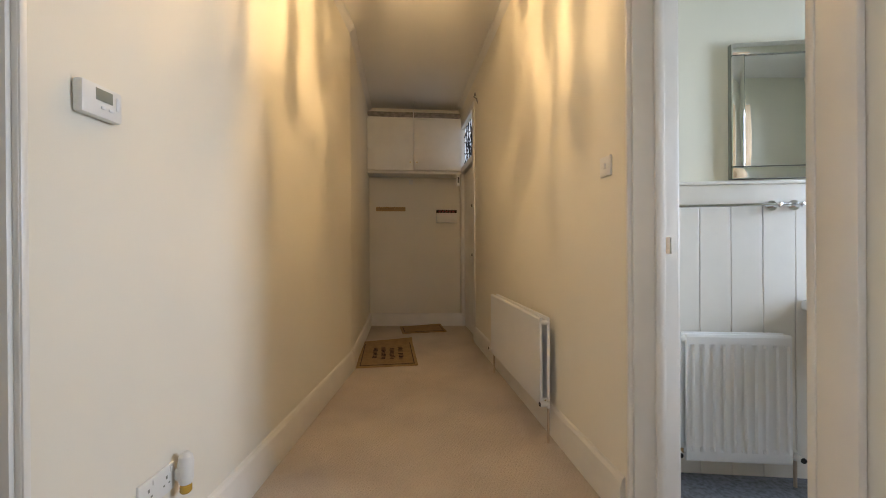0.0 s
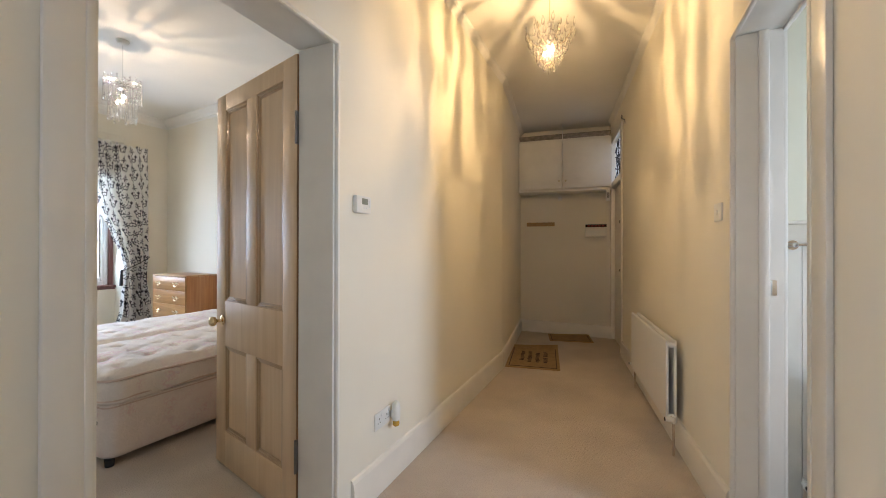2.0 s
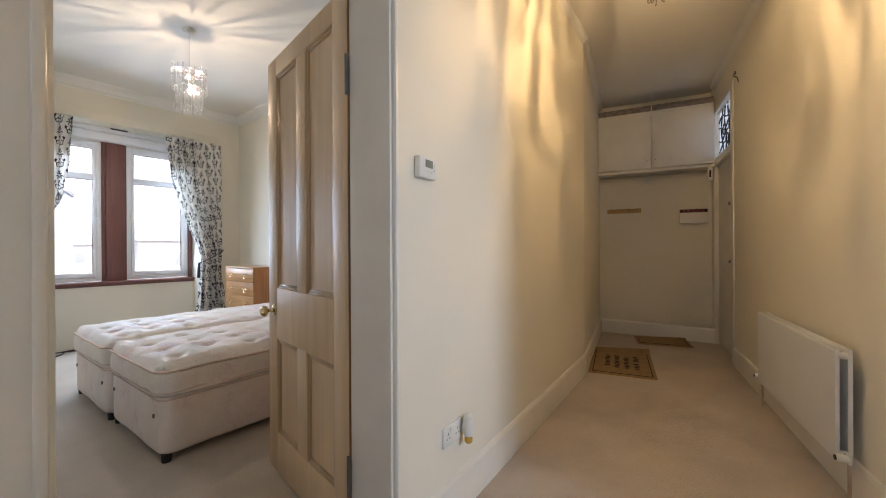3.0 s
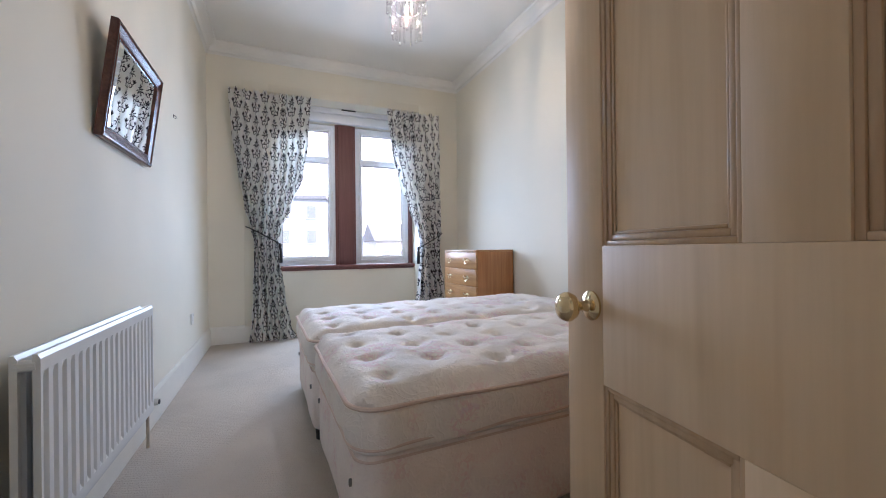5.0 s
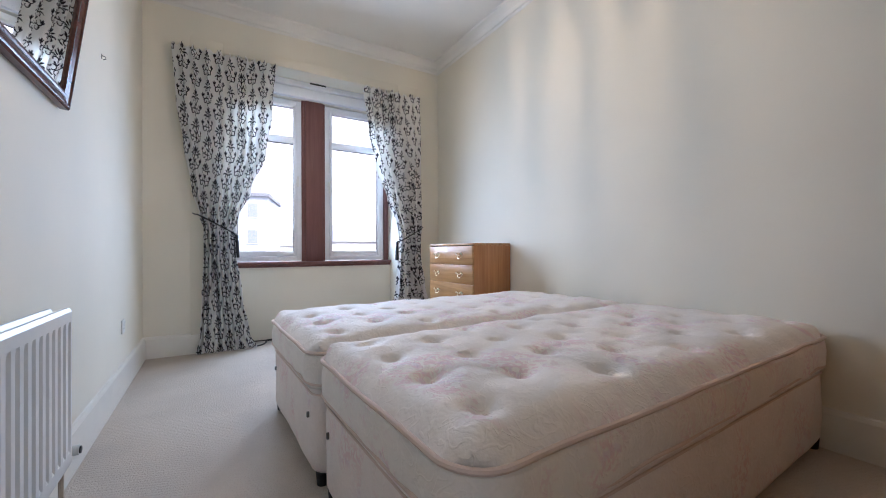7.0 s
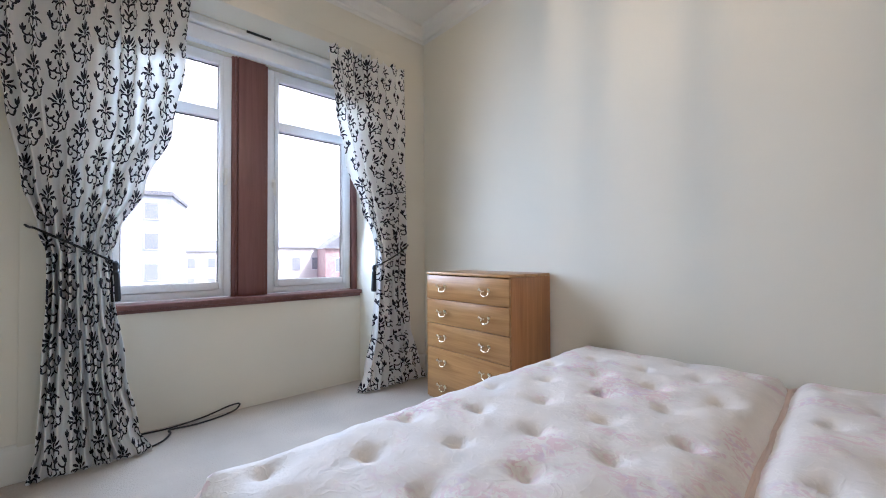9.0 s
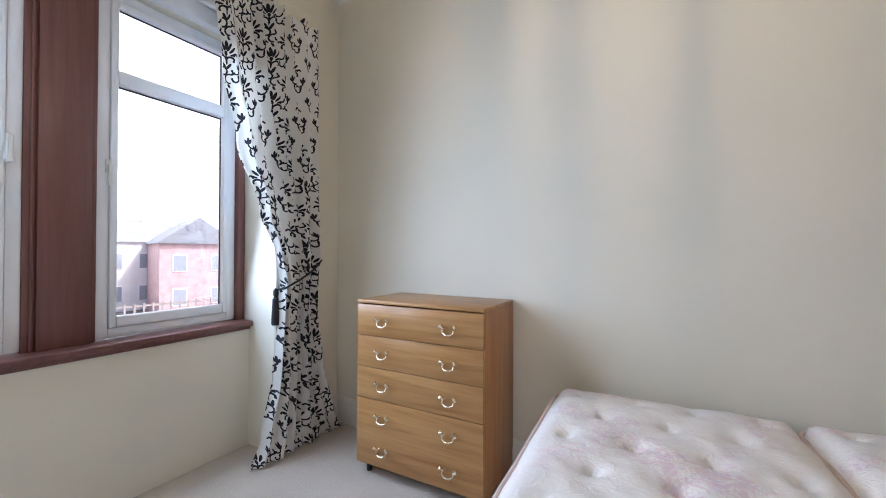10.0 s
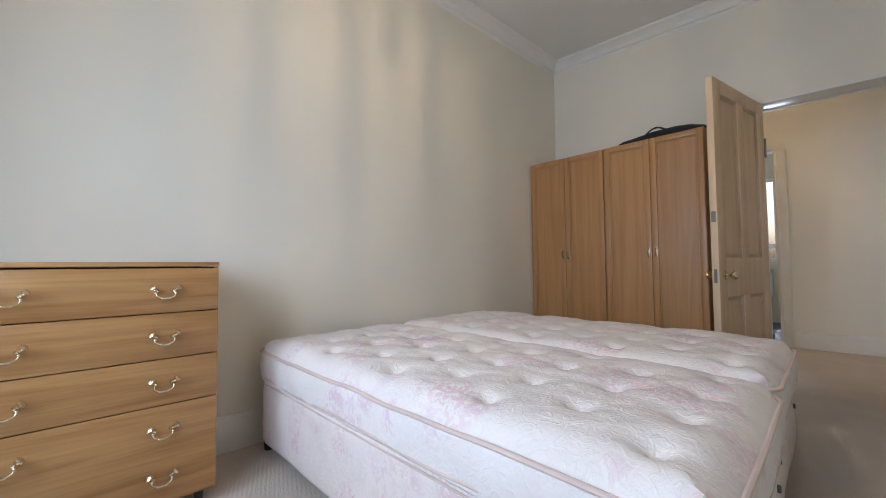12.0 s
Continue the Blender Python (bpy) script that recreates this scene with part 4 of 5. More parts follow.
# ---- curtains ----
def curtain(label, edges, tie_z, hook, folds, phase):
    """edges: (height, outer y, inner y) from top to foot; cloth gathered by a tie."""
    c = thing("curtain", pose(-5.468, 0, 0), label, "curtain", "pair of curtains")
    hs = [e[0] for e in edges]
    nz, nu = 150, 210

    def at(z, k):
        for e0, e1 in zip(edges, edges[1:]):
            if e0[0] >= z >= e1[0]:
                t = (e0[0] - z) / (e0[0] - e1[0])
                t = t * t * (3 - 2 * t)
                return e0[k] + (e1[k] - e0[k]) * t
        return edges[-1][k]

    verts, uvs = [], []
    for j in range(nz + 1):
        z = hs[0] + (hs[-1] - hs[0]) * j / nz
        a, b = at(z, 1), at(z, 2)
        wide = abs(b - a)
        near = math.exp(-((z - tie_z) / 0.16) ** 2)
        for i in range(nu + 1):
            u = i / nu
            wob = 0.05 * math.sin(z * 3.1 + phase) + 0.02 * math.sin(z * 7 + u * 4)
            ph = 2 * math.pi * folds * (u + 0.03 * math.sin(9 * u + phase) + wob * 0.25 * (1 - near))
            amp = 0.042 + 0.02 * max(0.0, 0.75 - wide)
            x = amp * math.sin(ph) * (0.55 + 0.45 * noise.noise(Vector((u * 5, z * 1.2, phase)))) + 0.012 * math.sin(ph * 0.37 + z * 2)
            x += 0.018 * near * math.cos(math.pi * (u - 0.5))
            top = max(0.0, (z - hs[0] + 0.05) / 0.05)
            x += 0.006 * top * math.sin(ph * 3.0)
            dz = 0.012 * math.sin(ph * 2.3) * (1 if j == 0 else 0) + (0.012 * math.sin(ph) * max(0.0, 1 - z / 0.05) if z < 0.05 else 0)
            y = a + (b - a) * (u + 0.011 * math.cos(ph) * (0.4 + wide))
            verts.append((x, y, max(0.006, z + dz)))
            uvs.append((0.65 + (u - 0.5) * (0.12 + wide * 1.65), z + 0.05 * math.sin(u * 3) * (1 if z > tie_z else 0.5)))
    faces = [(j * (nu + 1) + i, j * (nu + 1) + i + 1, (j + 1) * (nu + 1) + i + 1, (j + 1) * (nu + 1) + i) for j in range(nz) for i in range(nu)]
    me = bpy.data.meshes.new("cloth")
    me.from_pydata(verts, [], faces)
    layer = me.uv_layers.new(name="cloth")
    for lp in me.loops:
        layer.data[lp.index].uv = uvs[lp.vertex_index]
    me.materials.append(CURTAIN)
    ob = smooth(new("cloth", me), 180)
    ob.parent = c
    th = ob.modifiers.new("thickness", "SOLIDIFY")
    th.thickness = 0.003
    a, b = at(tie_z, 1), at(tie_z, 2)
    out = 1 if hook > max(a, b) else -1
    lo_y, hi_y = min(a, b), max(a, b)
    far = hi_y if out < 0 else lo_y
    bm = bmesh.new()
    pts = [(-0.085, hook, tie_z + 0.14), (-0.03, hook - out * 0.02, tie_z + 0.125)]
    n = 12
    for k in range(n + 1):
        t = k / n
        y = (hook - out * 0.04) + (far - (hook - out * 0.04)) * t
        pts.append((0.062 * math.sin(math.pi * (0.15 + 0.75 * t)) + 0.008, y, tie_z + 0.12 - 0.16 * t))
    pts += [(-0.02, far - out * 0.008, tie_z - 0.045), (-0.05, far + out * 0.03, tie_z - 0.03)]
    rope(bm, pts, 0.0055)
    smooth(part("tieback", bm, TASSEL, c, "black corded tieback"), 180)
    bm = bmesh.new()
    prof = [(0.004, 0.0), (0.014, -0.012), (0.016, -0.035), (0.010, -0.05), (0.018, -0.062), (0.024, -0.20), (0.022, -0.215)]
    lathe(bm, [(r, z) for r, z in reversed(prof)], pose(-0.03, far - out * 0.016, tie_z - 0.04), 12)
    part("tassel", bm, TASSEL, c, "black hanging tassel")
    bm = bmesh.new()
    box(bm, (-0.078, min(edges[0][1], edges[0][2]) + 0.01, hs[0] - 0.035), (-0.045, max(edges[0][1], edges[0][2]) - 0.01, hs[0] - 0.02), 0.002)
    part("track", bm, UPVC, c, "white curtain track")


curtain("floor-length white curtain with black scroll print, tied back", [(2.655, -0.70, 0.10), (2.2, -0.67, 0.075), (1.8, -0.62, 0.02), (1.45, -0.565, -0.10), (1.2, -0.50, -0.205), (1.08, -0.47, -0.235), (0.9, -0.47, -0.225), (0.5, -0.485, -0.175), (0.15, -0.50, -0.12), (0.006, -0.53, -0.06)], 1.09, -0.555, 10, 0.4)
curtain("white curtain with black scroll print, tied back beside the chest", [(2.65, 1.65, 0.985), (2.2, 1.65, 1.04), (1.8, 1.65, 1.12), (1.45, 1.65, 1.25), (1.2, 1.65, 1.345), (1.04, 1.63, 1.385), (0.9, 1.63, 1.375), (0.5, 1.69, 1.35), (0.15, 1.78, 1.28), (0.006, 1.86, 1.22)], 1.04, 1.70, 8, 2.1)


# ---- radiators ----
def radiator(name, m, length, z0, z1, label, columns, depth=0.075, relief=0.009):
    """Double-panel steel radiator: local x along it from 0, front face at local -y = depth."""
    r = thing(name, m, label, "radiator")
    pitch = length / columns

    def panel(yf, nm):
        bm = bmesh.new()
        prof = []
        for k in range(columns):
            x = k * pitch
            prof += [(x, 0.0), (x + pitch * 0.22, 0.0), (x + pitch * 0.36, relief), (x + pitch * 0.64, relief), (x + pitch * 0.78, 0.0)]
        prof.append((length, 0.0))
        levels = [(z0, 0.0, 0.004), (z0 + 0.012, 0.0, 0.0), (z0 + 0.045, 0.0, 0.0), (z0 + 0.062, 1.0, 0.0), (z1 - 0.062, 1.0, 0.0), (z1 - 0.045, 0.0, 0.0), (z1 - 0.012, 0.0, 0.0), (z1, 0.0, 0.006)]
        rings = []
        for z, k, back in levels:
            rings.append([bm.verts.new((x, yf + d * k + back, z)) for x, d in prof])
        for a, b in zip(rings, rings[1:]):
            for i in range(len(prof) - 1):
                bm.faces.new((a[i], a[i + 1], b[i + 1], b[i]))
        back = [bm.verts.new((x, yf + 0.016, z)) for x, z in ((0, z0), (length, z0), (length, z1), (0, z1))]
        bm.faces.new(back[::-1])
        bm.faces.new([g[0] for g in rings] + [back[3], back[0]])
        bm.faces.new(([g[-1] for g in rings] + [back[2], back[1]])[::-1])
        bm.faces.new(rings[-1] + [back[2], back[3]])
        bm.faces.new((rings[0] + [back[1], back[0]])[::-1])
        return part(nm, bm, WHITE, r)

    panel(-depth, "front_panel")
    panel(-depth + 0.045, "rear_panel")
    for x in (0.012, length - 0.012):
        for z in (z0 + 0.03, z1 - 0.03):
            bm = bmesh.new()
            tube(bm, (x, -depth + 0.01, z), (x, -depth + 0.055, z), 0.016, seg=12)
            part("header_pipe", bm, WHITE, r)
        tail = bmesh.new()
        tx = -0.035 if x < length / 2 else length + 0.035
        tube(tail, (x, -depth + 0.035, z0 + 0.03), (tx, -depth + 0.035, z0 + 0.03), 0.011, seg=12)
        v = part("valve", tail, AGED_BRASS, r, "brass radiator valve tail")
        bm = bmesh.new()
        tube(bm, (tx, -depth + 0.035, z0 + 0.008), (tx, -depth + 0.035, z0 + 0.05), 0.011, seg=14)
        tube(bm, (tx, -depth - 0.012, z0 + 0.03), (tx, -depth + 0.03, z0 + 0.03), 0.016, seg=16)
        part("valve_body", bm, PLASTIC, v, "white valve body")
        bm = bmesh.new()
        tube(bm, (tx, -depth - 0.016, z0 + 0.03), (tx, -depth - 0.011, z0 + 0.03), 0.012, seg=16)
        part("valve_cap", bm, BLACK, v, "dark valve cap")
        bm = bmesh.new()
        tube(bm, (tx, -depth + 0.035, 0.0), (tx, -depth + 0.035, z0 + 0.01), 0.0075, seg=10)
        part("pipe", bm, COPPER, r, "thin copper feed pipe")
    for x in (length * 0.18, length * 0.82):
        piece("bracket", WHITE, r, (x, -depth + 0.06, z1 - 0.16), (x + 0.03, 0.0, z1 - 0.08), 0.002)
    return r


radiator("radiator", pose(-2.28, S_IN, 0, 0, 0, 180), 0.97, 0.19, 0.705, "white double-panel radiator on the bedroom wall", 20, 0.10)
rx, ry = hw(3.0)
radiator("radiator", pose(rx, ry, 0, 0, 0, 12.54 - 90), 1.165, 0.19, 0.70, "white flat-fronted double-panel radiator on the hall wall", 6, 0.10, 0.0004)
radiator("radiator", pose(1.346, 1.492, 0), 0.445, 0.12, 0.70, "white radiator on the panelled bathroom wall", 10, 0.10)


# ---- wall mirror ----
def framed_mirror():
    w, h = 0.64, 0.48
    lean = math.degrees(math.asin(0.06 / h))
    f = thing("wall_mirror", pose(-3.2, S_IN + 0.004, 1.43) @ pose(0, 0, 0, -lean), "mirror in a dark polished mahogany frame, leaning from the wall", "mirror")
    b = 0.058
    profile = [(0.0, 0.0), (0.0, 0.024), (0.006, 0.030), (0.012, 0.030), (0.016, 0.025), (0.042, 0.019), (0.047, 0.022), (0.054, 0.021), (b, 0.015), (b, 0.0)]
    for n, turn, run, off in (("rail", 0, w, h), ("rail", 180, w, h), ("stile", 90, h, w), ("stile", 270, h, w)):
        bm = bmesh.new()
        m = pose(0, 0, h / 2) @ Matrix.Rotation(radians(turn), 4, "Y")
        ends = [[bm.verts.new(m @ Vector((s * (run / 2 - d), y, off / 2 - d))) for d, y in profile] for s in (-1, 1)]
        for k in range(len(profile)):
            q = (k + 1) % len(profile)
            bm.faces.new((ends[0][k], ends[0][q], ends[1][q], ends[1][k]))
        bm.faces.new(ends[0])
        bm.faces.new(ends[1][::-1])
        smooth(part(n, bm, MIRROR_WOOD, f), 30)
    piece("glass", MIRROR, f, (-w / 2 + b - 0.002, 0.004, b - 0.002), (w / 2 - b + 0.002, 0.013, h - b + 0.002), 0.0, "silvered mirror glass")


framed_mirror()
hook = thing("picture_hook", pose(-4.18, S_IN, 1.917), "small bare steel picture hook in the wall", "hook")
bm = bmesh.new()
box(bm, (-0.006, 0, -0.012), (0.006, 0.003, 0.012), 0.001)
rope(bm, [(0, 0.003, 0.004), (0, 0.016, 0.0), (0, 0.018, -0.012), (0, 0.008, -0.016)], 0.0025)
part("hook", bm, STEEL, hook)


# ---- sockets, switch, thermostat ----
def socket(m, label, gangs=2, w=0.146):
    s = thing("wall_socket", m, label, "socket")
    piece("plate", PLASTIC, s, (-w / 2, -0.009, -0.043), (w / 2, 0.0, 0.043), 0.003)
    for g in range(gangs):
        cx = 0 if gangs == 1 else (-0.036 + 0.072 * g)
        bm = bmesh.new()
        box(bm, (cx - 0.003, -0.0098, 0.004), (cx + 0.003, -0.0085, 0.014))
        for dx in (-0.011, 0.011):
            box(bm, (cx + dx - 0.0035, -0.0098, -0.014), (cx + dx + 0.0035, -0.0085, -0.009))
        part("pin_holes", bm, GREY, s, "dark pin holes")
        piece("rocker", PLASTIC, s, (cx + 0.014, -0.013, 0.018), (cx + 0.024, -0.008, 0.034), 0.002)
    return s


def on_wall(m, s, z, turn):
    return m @ pose(0, s, z, 0, 0, turn)


socket(on_wall(DOORWALL, 0.61, 0.372, 90), "white double plug socket above the skirting")
socket(pose(-4.72, S_IN, 0.41, 0, 0, 180), "white single plug socket on the bedroom wall", 1, 0.086)
ad = thing("air_freshener", on_wall(DOORWALL, 0.70, 0.372, 90) @ pose(0, -0.012, 0), "white plug-in air freshener with amber liquid", "air freshener")
bm = bmesh.new()
lathe(bm, [(0.018, -0.035), (0.023, -0.02), (0.024, 0.03), (0.02, 0.055), (0.009, 0.068)], pose(-0.01, -0.028, 0.0), 16)
box(bm, (-0.028, -0.03, -0.02), (0.008, 0.0, 0.02), 0.006)
part("body", bm, PLASTIC, ad)
bm = bmesh.new()
lathe(bm, [(0.014, -0.065), (0.018, -0.06), (0.018, -0.042), (0.012, -0.036)], pose(-0.01, -0.028, 0.0), 16)
part("bottle", bm, material("amber_liquid", (0.55, 0.33, 0.05), 0.15, bump=0), ad, "amber bottle")

th = thing("thermostat", on_wall(DOORWALL, 0.415, 1.483, 90), "white room thermostat with a grey display", "thermostat")
piece("body", PLASTIC, th, (-0.058, -0.028, -0.042), (0.058, 0.0, 0.042), 0.008)
piece("display", GREY, th, (-0.022, -0.0295, 0.0), (0.026, -0.0275, 0.03), 0.001, "grey liquid-crystal display")
for x in (-0.008, 0.014):
    piece("button", WHITE, th, (x, -0.031, -0.02), (x + 0.012, -0.0275, -0.013), 0.001)
piece("rocker", WHITE, th, (0.036, -0.031, -0.012), (0.046, -0.0275, 0.024), 0.002)

sw = thing("light_switch", on_wall(HALLWALL, 1.285, 1.45, -90), "cream light switch plate on the hall wall", "switch")
piece("plate", PLASTIC, sw, (-0.043, -0.009, -0.043), (0.043, 0.0, 0.043), 0.003)
piece("rocker", PLASTIC, sw, (-0.008, -0.015, -0.013), (0.008, -0.008, 0.013), 0.002)


# ---- ceiling lamps ----
def bead_mesh(name, r, squash, seg=8):
    bm = bmesh.new()
    ball(bm, (0, 0, 0), r, seg, squash)
    me = bpy.data.meshes.new(name)
    bm.to_mesh(me)
    bm.free()
    me.materials.append(CRYSTAL)
    return me


def hang(name, me, parent, at, rot=0.0):
    o = new(name, me)
    o.parent = parent
    o.matrix_local = pose(at[0], at[1], at[2], 0, 0, rot)
    return o


def chandelier():
    x, y, z = HALL_LAMP
    c = thing("chandelier", pose(x, y, z), "small crystal-drop chandelier with a lit warm bulb", "chandelier")
    drop = CEILING - z
    bm = bmesh.new()
    tube(bm, (0, 0, 0.17), (0, 0, drop - 0.03), 0.004, seg=8)
    part("flex", bm, PALE_BRASS, c, "thin hanging flex")
    bm = bmesh.new()
    lathe(bm, [(0.045, drop), (0.045, drop - 0.012), (0.03, drop - 0.035), (0.012, drop - 0.045)], None, 20)
    part("ceiling_rose", bm, PLASTIC, c, "white ceiling rose")
    bm = bmesh.new()
    lathe(bm, [(0.004, 0.21), (0.015, 0.20), (0.02, 0.18), (0.012, 0.165), (0.018, 0.155), (0.01, 0.13), (0.016, 0.10), (0.022, 0.07), (0.012, 0.05)], None, 14)
    part("stem", bm, CHROME, c, "chrome stem with a finial")
    bm = bmesh.new()
    ball(bm, (0, 0, 0.0), 0.006, 12, (1, 1, 1.6))
    part("bulb", bm, BULB_HALL, c, "glowing bulb")
    small, mid, drop_me = bead_mesh("bead", 0.0085, (1, 1, 1)), bead_mesh("crystal", 0.011, (1, 0.7, 1.2)), bead_mesh("drop", 0.0105, (0.9, 0.5, 2.1))
    for k in range(6):
        a = 60 * k + 12
        ca, sa = math.cos(radians(a)), math.sin(radians(a))
        bm = bmesh.new()
        pts = [(0.02 * ca, 0.02 * sa, 0.05), (0.06 * ca, 0.06 * sa, 0.035), (0.10 * ca, 0.10 * sa, 0.06), (0.13 * ca, 0.13 * sa, 0.105), (0.145 * ca, 0.145 * sa, 0.15)]
        rope(bm, pts, 0.003, 6)
        part("arm", bm, PALE_BRASS, c)
        for r, zz, me, nm in ((0.145, 0.125, drop_me, "drop"), (0.135, 0.06, drop_me, "drop"), (0.122, 0.085, mid, "crystal"), (0.10, 0.03, mid, "crystal"), (0.10, -0.01, drop_me, "drop"), (0.075, 0.075, mid, "crystal"), (0.06, 0.11, small, "bead"), (0.045, 0.14, small, "bead"), (0.118, 0.132, small, "bead"), (0.085, 0.052, small, "bead")):
            hang(nm, me, c, (r * ca, r * sa, zz), a)
    tiny = bead_mesh("bead", 0.0062, (1, 1, 1.15), 6)
    pear = bead_mesh("drop", 0.0125, (0.95, 0.6, 2.0))
    for r, zz, n in ((0.075, -0.065, 10), (0.09, -0.02, 12), (0.12, 0.035, 13), (0.14, 0.085, 15), (0.165, 0.13, 12)):
        for k in range(n):
            t = 2 * math.pi * (k + 0.3 * math.sin(5 * k + 40 * zz)) / n
            dz = 0.012 * math.sin(3.1 * k + 9 * zz)
            hang("drop", pear, c, (r * math.cos(t), r * math.sin(t), zz + dz), math.degrees(t) + 90)
            hang("bead", tiny, c, (r * math.cos(t), r * math.sin(t), zz + dz + 0.031), 0)
    for r, zz, n, me, nm in ((0.08, -0.018, 12, tiny, "bead"), (0.08, -0.05, 9, drop_me, "drop"), (0.055, -0.082, 6, drop_me, "drop"), (0.028, -0.118, 4, drop_me, "drop")):
        for k in range(n):
            t = 2 * math.pi * k / n + zz * 9
            hang(nm, me, c, (r * math.cos(t), r * math.sin(t), zz), math.degrees(t))
    for r, zz in ((0.078, -0.004), (0.055, -0.052), (0.03, -0.09)):
        bm = bmesh.new()
        rope(bm, [(r * math.cos(t), r * math.sin(t), zz) for t in [2 * math.pi * k / 28 for k in range(29)]], 0.0022, 6)
        part("ring", bm, PALE_BRASS, c)


def rod_pendant():
    x, y, z = BED_LAMP
    c = thing("pendant_lamp", pose(x, y, z), "pendant lamp hung with clear acrylic rods, lit", "pendant lamp")
    drop = CEILING - z
    bm = bmesh.new()
    tube(bm, (0, 0, 0.16), (0, 0, drop - 0.03), 0.0035, seg=8)
    part("flex", bm, CHROME, c, "thin chrome flex")
    bm = bmesh.new()
    lathe(bm, [(0.05, drop), (0.05, drop - 0.01), (0.035, drop - 0.03), (0.012, drop - 0.04)], None, 20)
    part("ceiling_rose", bm, PLASTIC, c, "white ceiling rose")
    bm = bmesh.new()
    lathe(bm, [(0.011, 0.045), (0.013, 0.09), (0.038, 0.10), (0.040, 0.106), (0.012, 0.125), (0.010, 0.165)], None, 20)
    part("bulb_holder", bm, CHROME, c)
    bm = bmesh.new()
    ball(bm, (0, 0, 0.0), 0.008, 12, (1, 1, 1.6))
    part("bulb", bm, BULB_BED, c, "glowing bulb")
    bm = bmesh.new()
    tube(bm, (0, 0, -0.085), (0, 0, 0.085), 0.0062, 0.0055, seg=8)
    ball(bm, (0, 0, -0.09), 0.0095, 8, (1, 1, 1.3))
    ball(bm, (0, 0, 0.088), 0.008, 8)
    ball(bm, (0, 0, 0.0), 0.0078, 8, (1, 1, 0.7))
    rod = bpy.data.meshes.new("rod")
    bm.to_mesh(rod)
    bm.free()
    rod.materials.append(ROD_GLASS)
    bm = bmesh.new()
    tube(bm, (0.012, 0, 0.152), (0.13, 0, 0.156), 0.0036, seg=6)
    spoke = bpy.data.meshes.new("spoke")
    bm.to_mesh(spoke)
    bm.free()
    spoke.materials.append(CHROME)
    for k in range(20):
        s = new("spoke", spoke)
        s.parent = c
        s.rotation_euler = (0, 0, 2 * math.pi * (k + 0.2 * math.sin(k * 1.7)) / 20)
    for r, zr, zc, n in ((0.132, 0.155, 0.095, 20), (0.10, 0.02, -0.075, 17)):
        bm = bmesh.new()
        rope(bm, [(r * math.cos(t), r * math.sin(t), zr) for t in [2 * math.pi * k / 32 for k in range(33)]], 0.0028, 6)
        for k in range(4):
            t = 2 * math.pi * (k + 0.5) / 4
            rope(bm, [(0.0, 0.0, 0.15), (0.6 * r * math.cos(t), 0.6 * r * math.sin(t), 0.16), (r * math.cos(t), r * math.sin(t), zr)], 0.0022, 6)
        part("ring", bm, CHROME, c)
        for k in range(n):
            t = 2 * math.pi * (k + 0.2 * math.sin(k * 1.7)) / n
            hang("rod", rod, c, (r * math.cos(t), r * math.sin(t), zc + 0.016 * math.sin(k * 2.6)), 20 * k)


BULB_HALL, BULB_BED = glow("lit_hall_bulb", (1.0, 0.65, 0.28), 6500), glow("lit_bedroom_bulb", (1.0, 0.72, 0.42), 2300)
chandelier()
rod_pendant()


# ---- hall end: cupboard, hooks, letter box, mats, front door ----
END = pose(-1.2, 4.91, 0, 0, 0, 12.3)        # local x along the end wall, local -y towards the hall
cup = thing("high_cupboard", END, "cream painted two-door cupboard high across the hall", "cupboard")
cw, cd = 1.296, 0.305
piece("underside", TRIM, cup, (0.004, -cd, 2.13), (cw, -0.002, 2.168), 0.003)
piece("top_board", TRIM, cup, (0.004, -cd - 0.006, 2.872), (cw, -0.002, 2.897), 0.003)
piece("post", TRIM, cup, (0.004, -cd, 2.168), (0.03, -0.002, 2.872), 0.002)
piece("post", TRIM, cup, (cw - 0.03, -cd, 2.168), (cw, -0.002, 2.872), 0.002)
for x0, x1, kx in ((0.008, 0.626, 0.585), (0.632, cw - 0.004, 0.675)):
    dr = piece("door", TRIM, cup, (x0, -cd - 0.02, 2.172), (x1, -cd, 2.868), 0.003)
    bm = bmesh.new()
    lathe(bm, [(0.008, 0), (0.006, 0.012), (0.013, 0.02), (0.013, 0.027), (0.006, 0.031)], pose(kx, -cd - 0.02, 2.275, 90, 0, 0), 14)
    part("knob", bm, PALE_BRASS, dr, "small metal cupboard knob")
bm = bmesh.new()
box(bm, (0.02, -cd - 0.012, 2.899), (cw - 0.02, -0.01, 2.927), 0.004)
for z, r in ((2.941, 0.014), (2.966, 0.011)):
    tube(bm, (0.01, -cd + 0.03, z), (cw - 0.01, -cd + 0.02, z), r, seg=10)
tagged(solid("pipework", bm, material("dusty_pipe", (0.33, 0.29, 0.25), 0.7, var=0.2, scale=20)), "dusty boxed pipes running above the high cupboard", "pipes").matrix_world = END

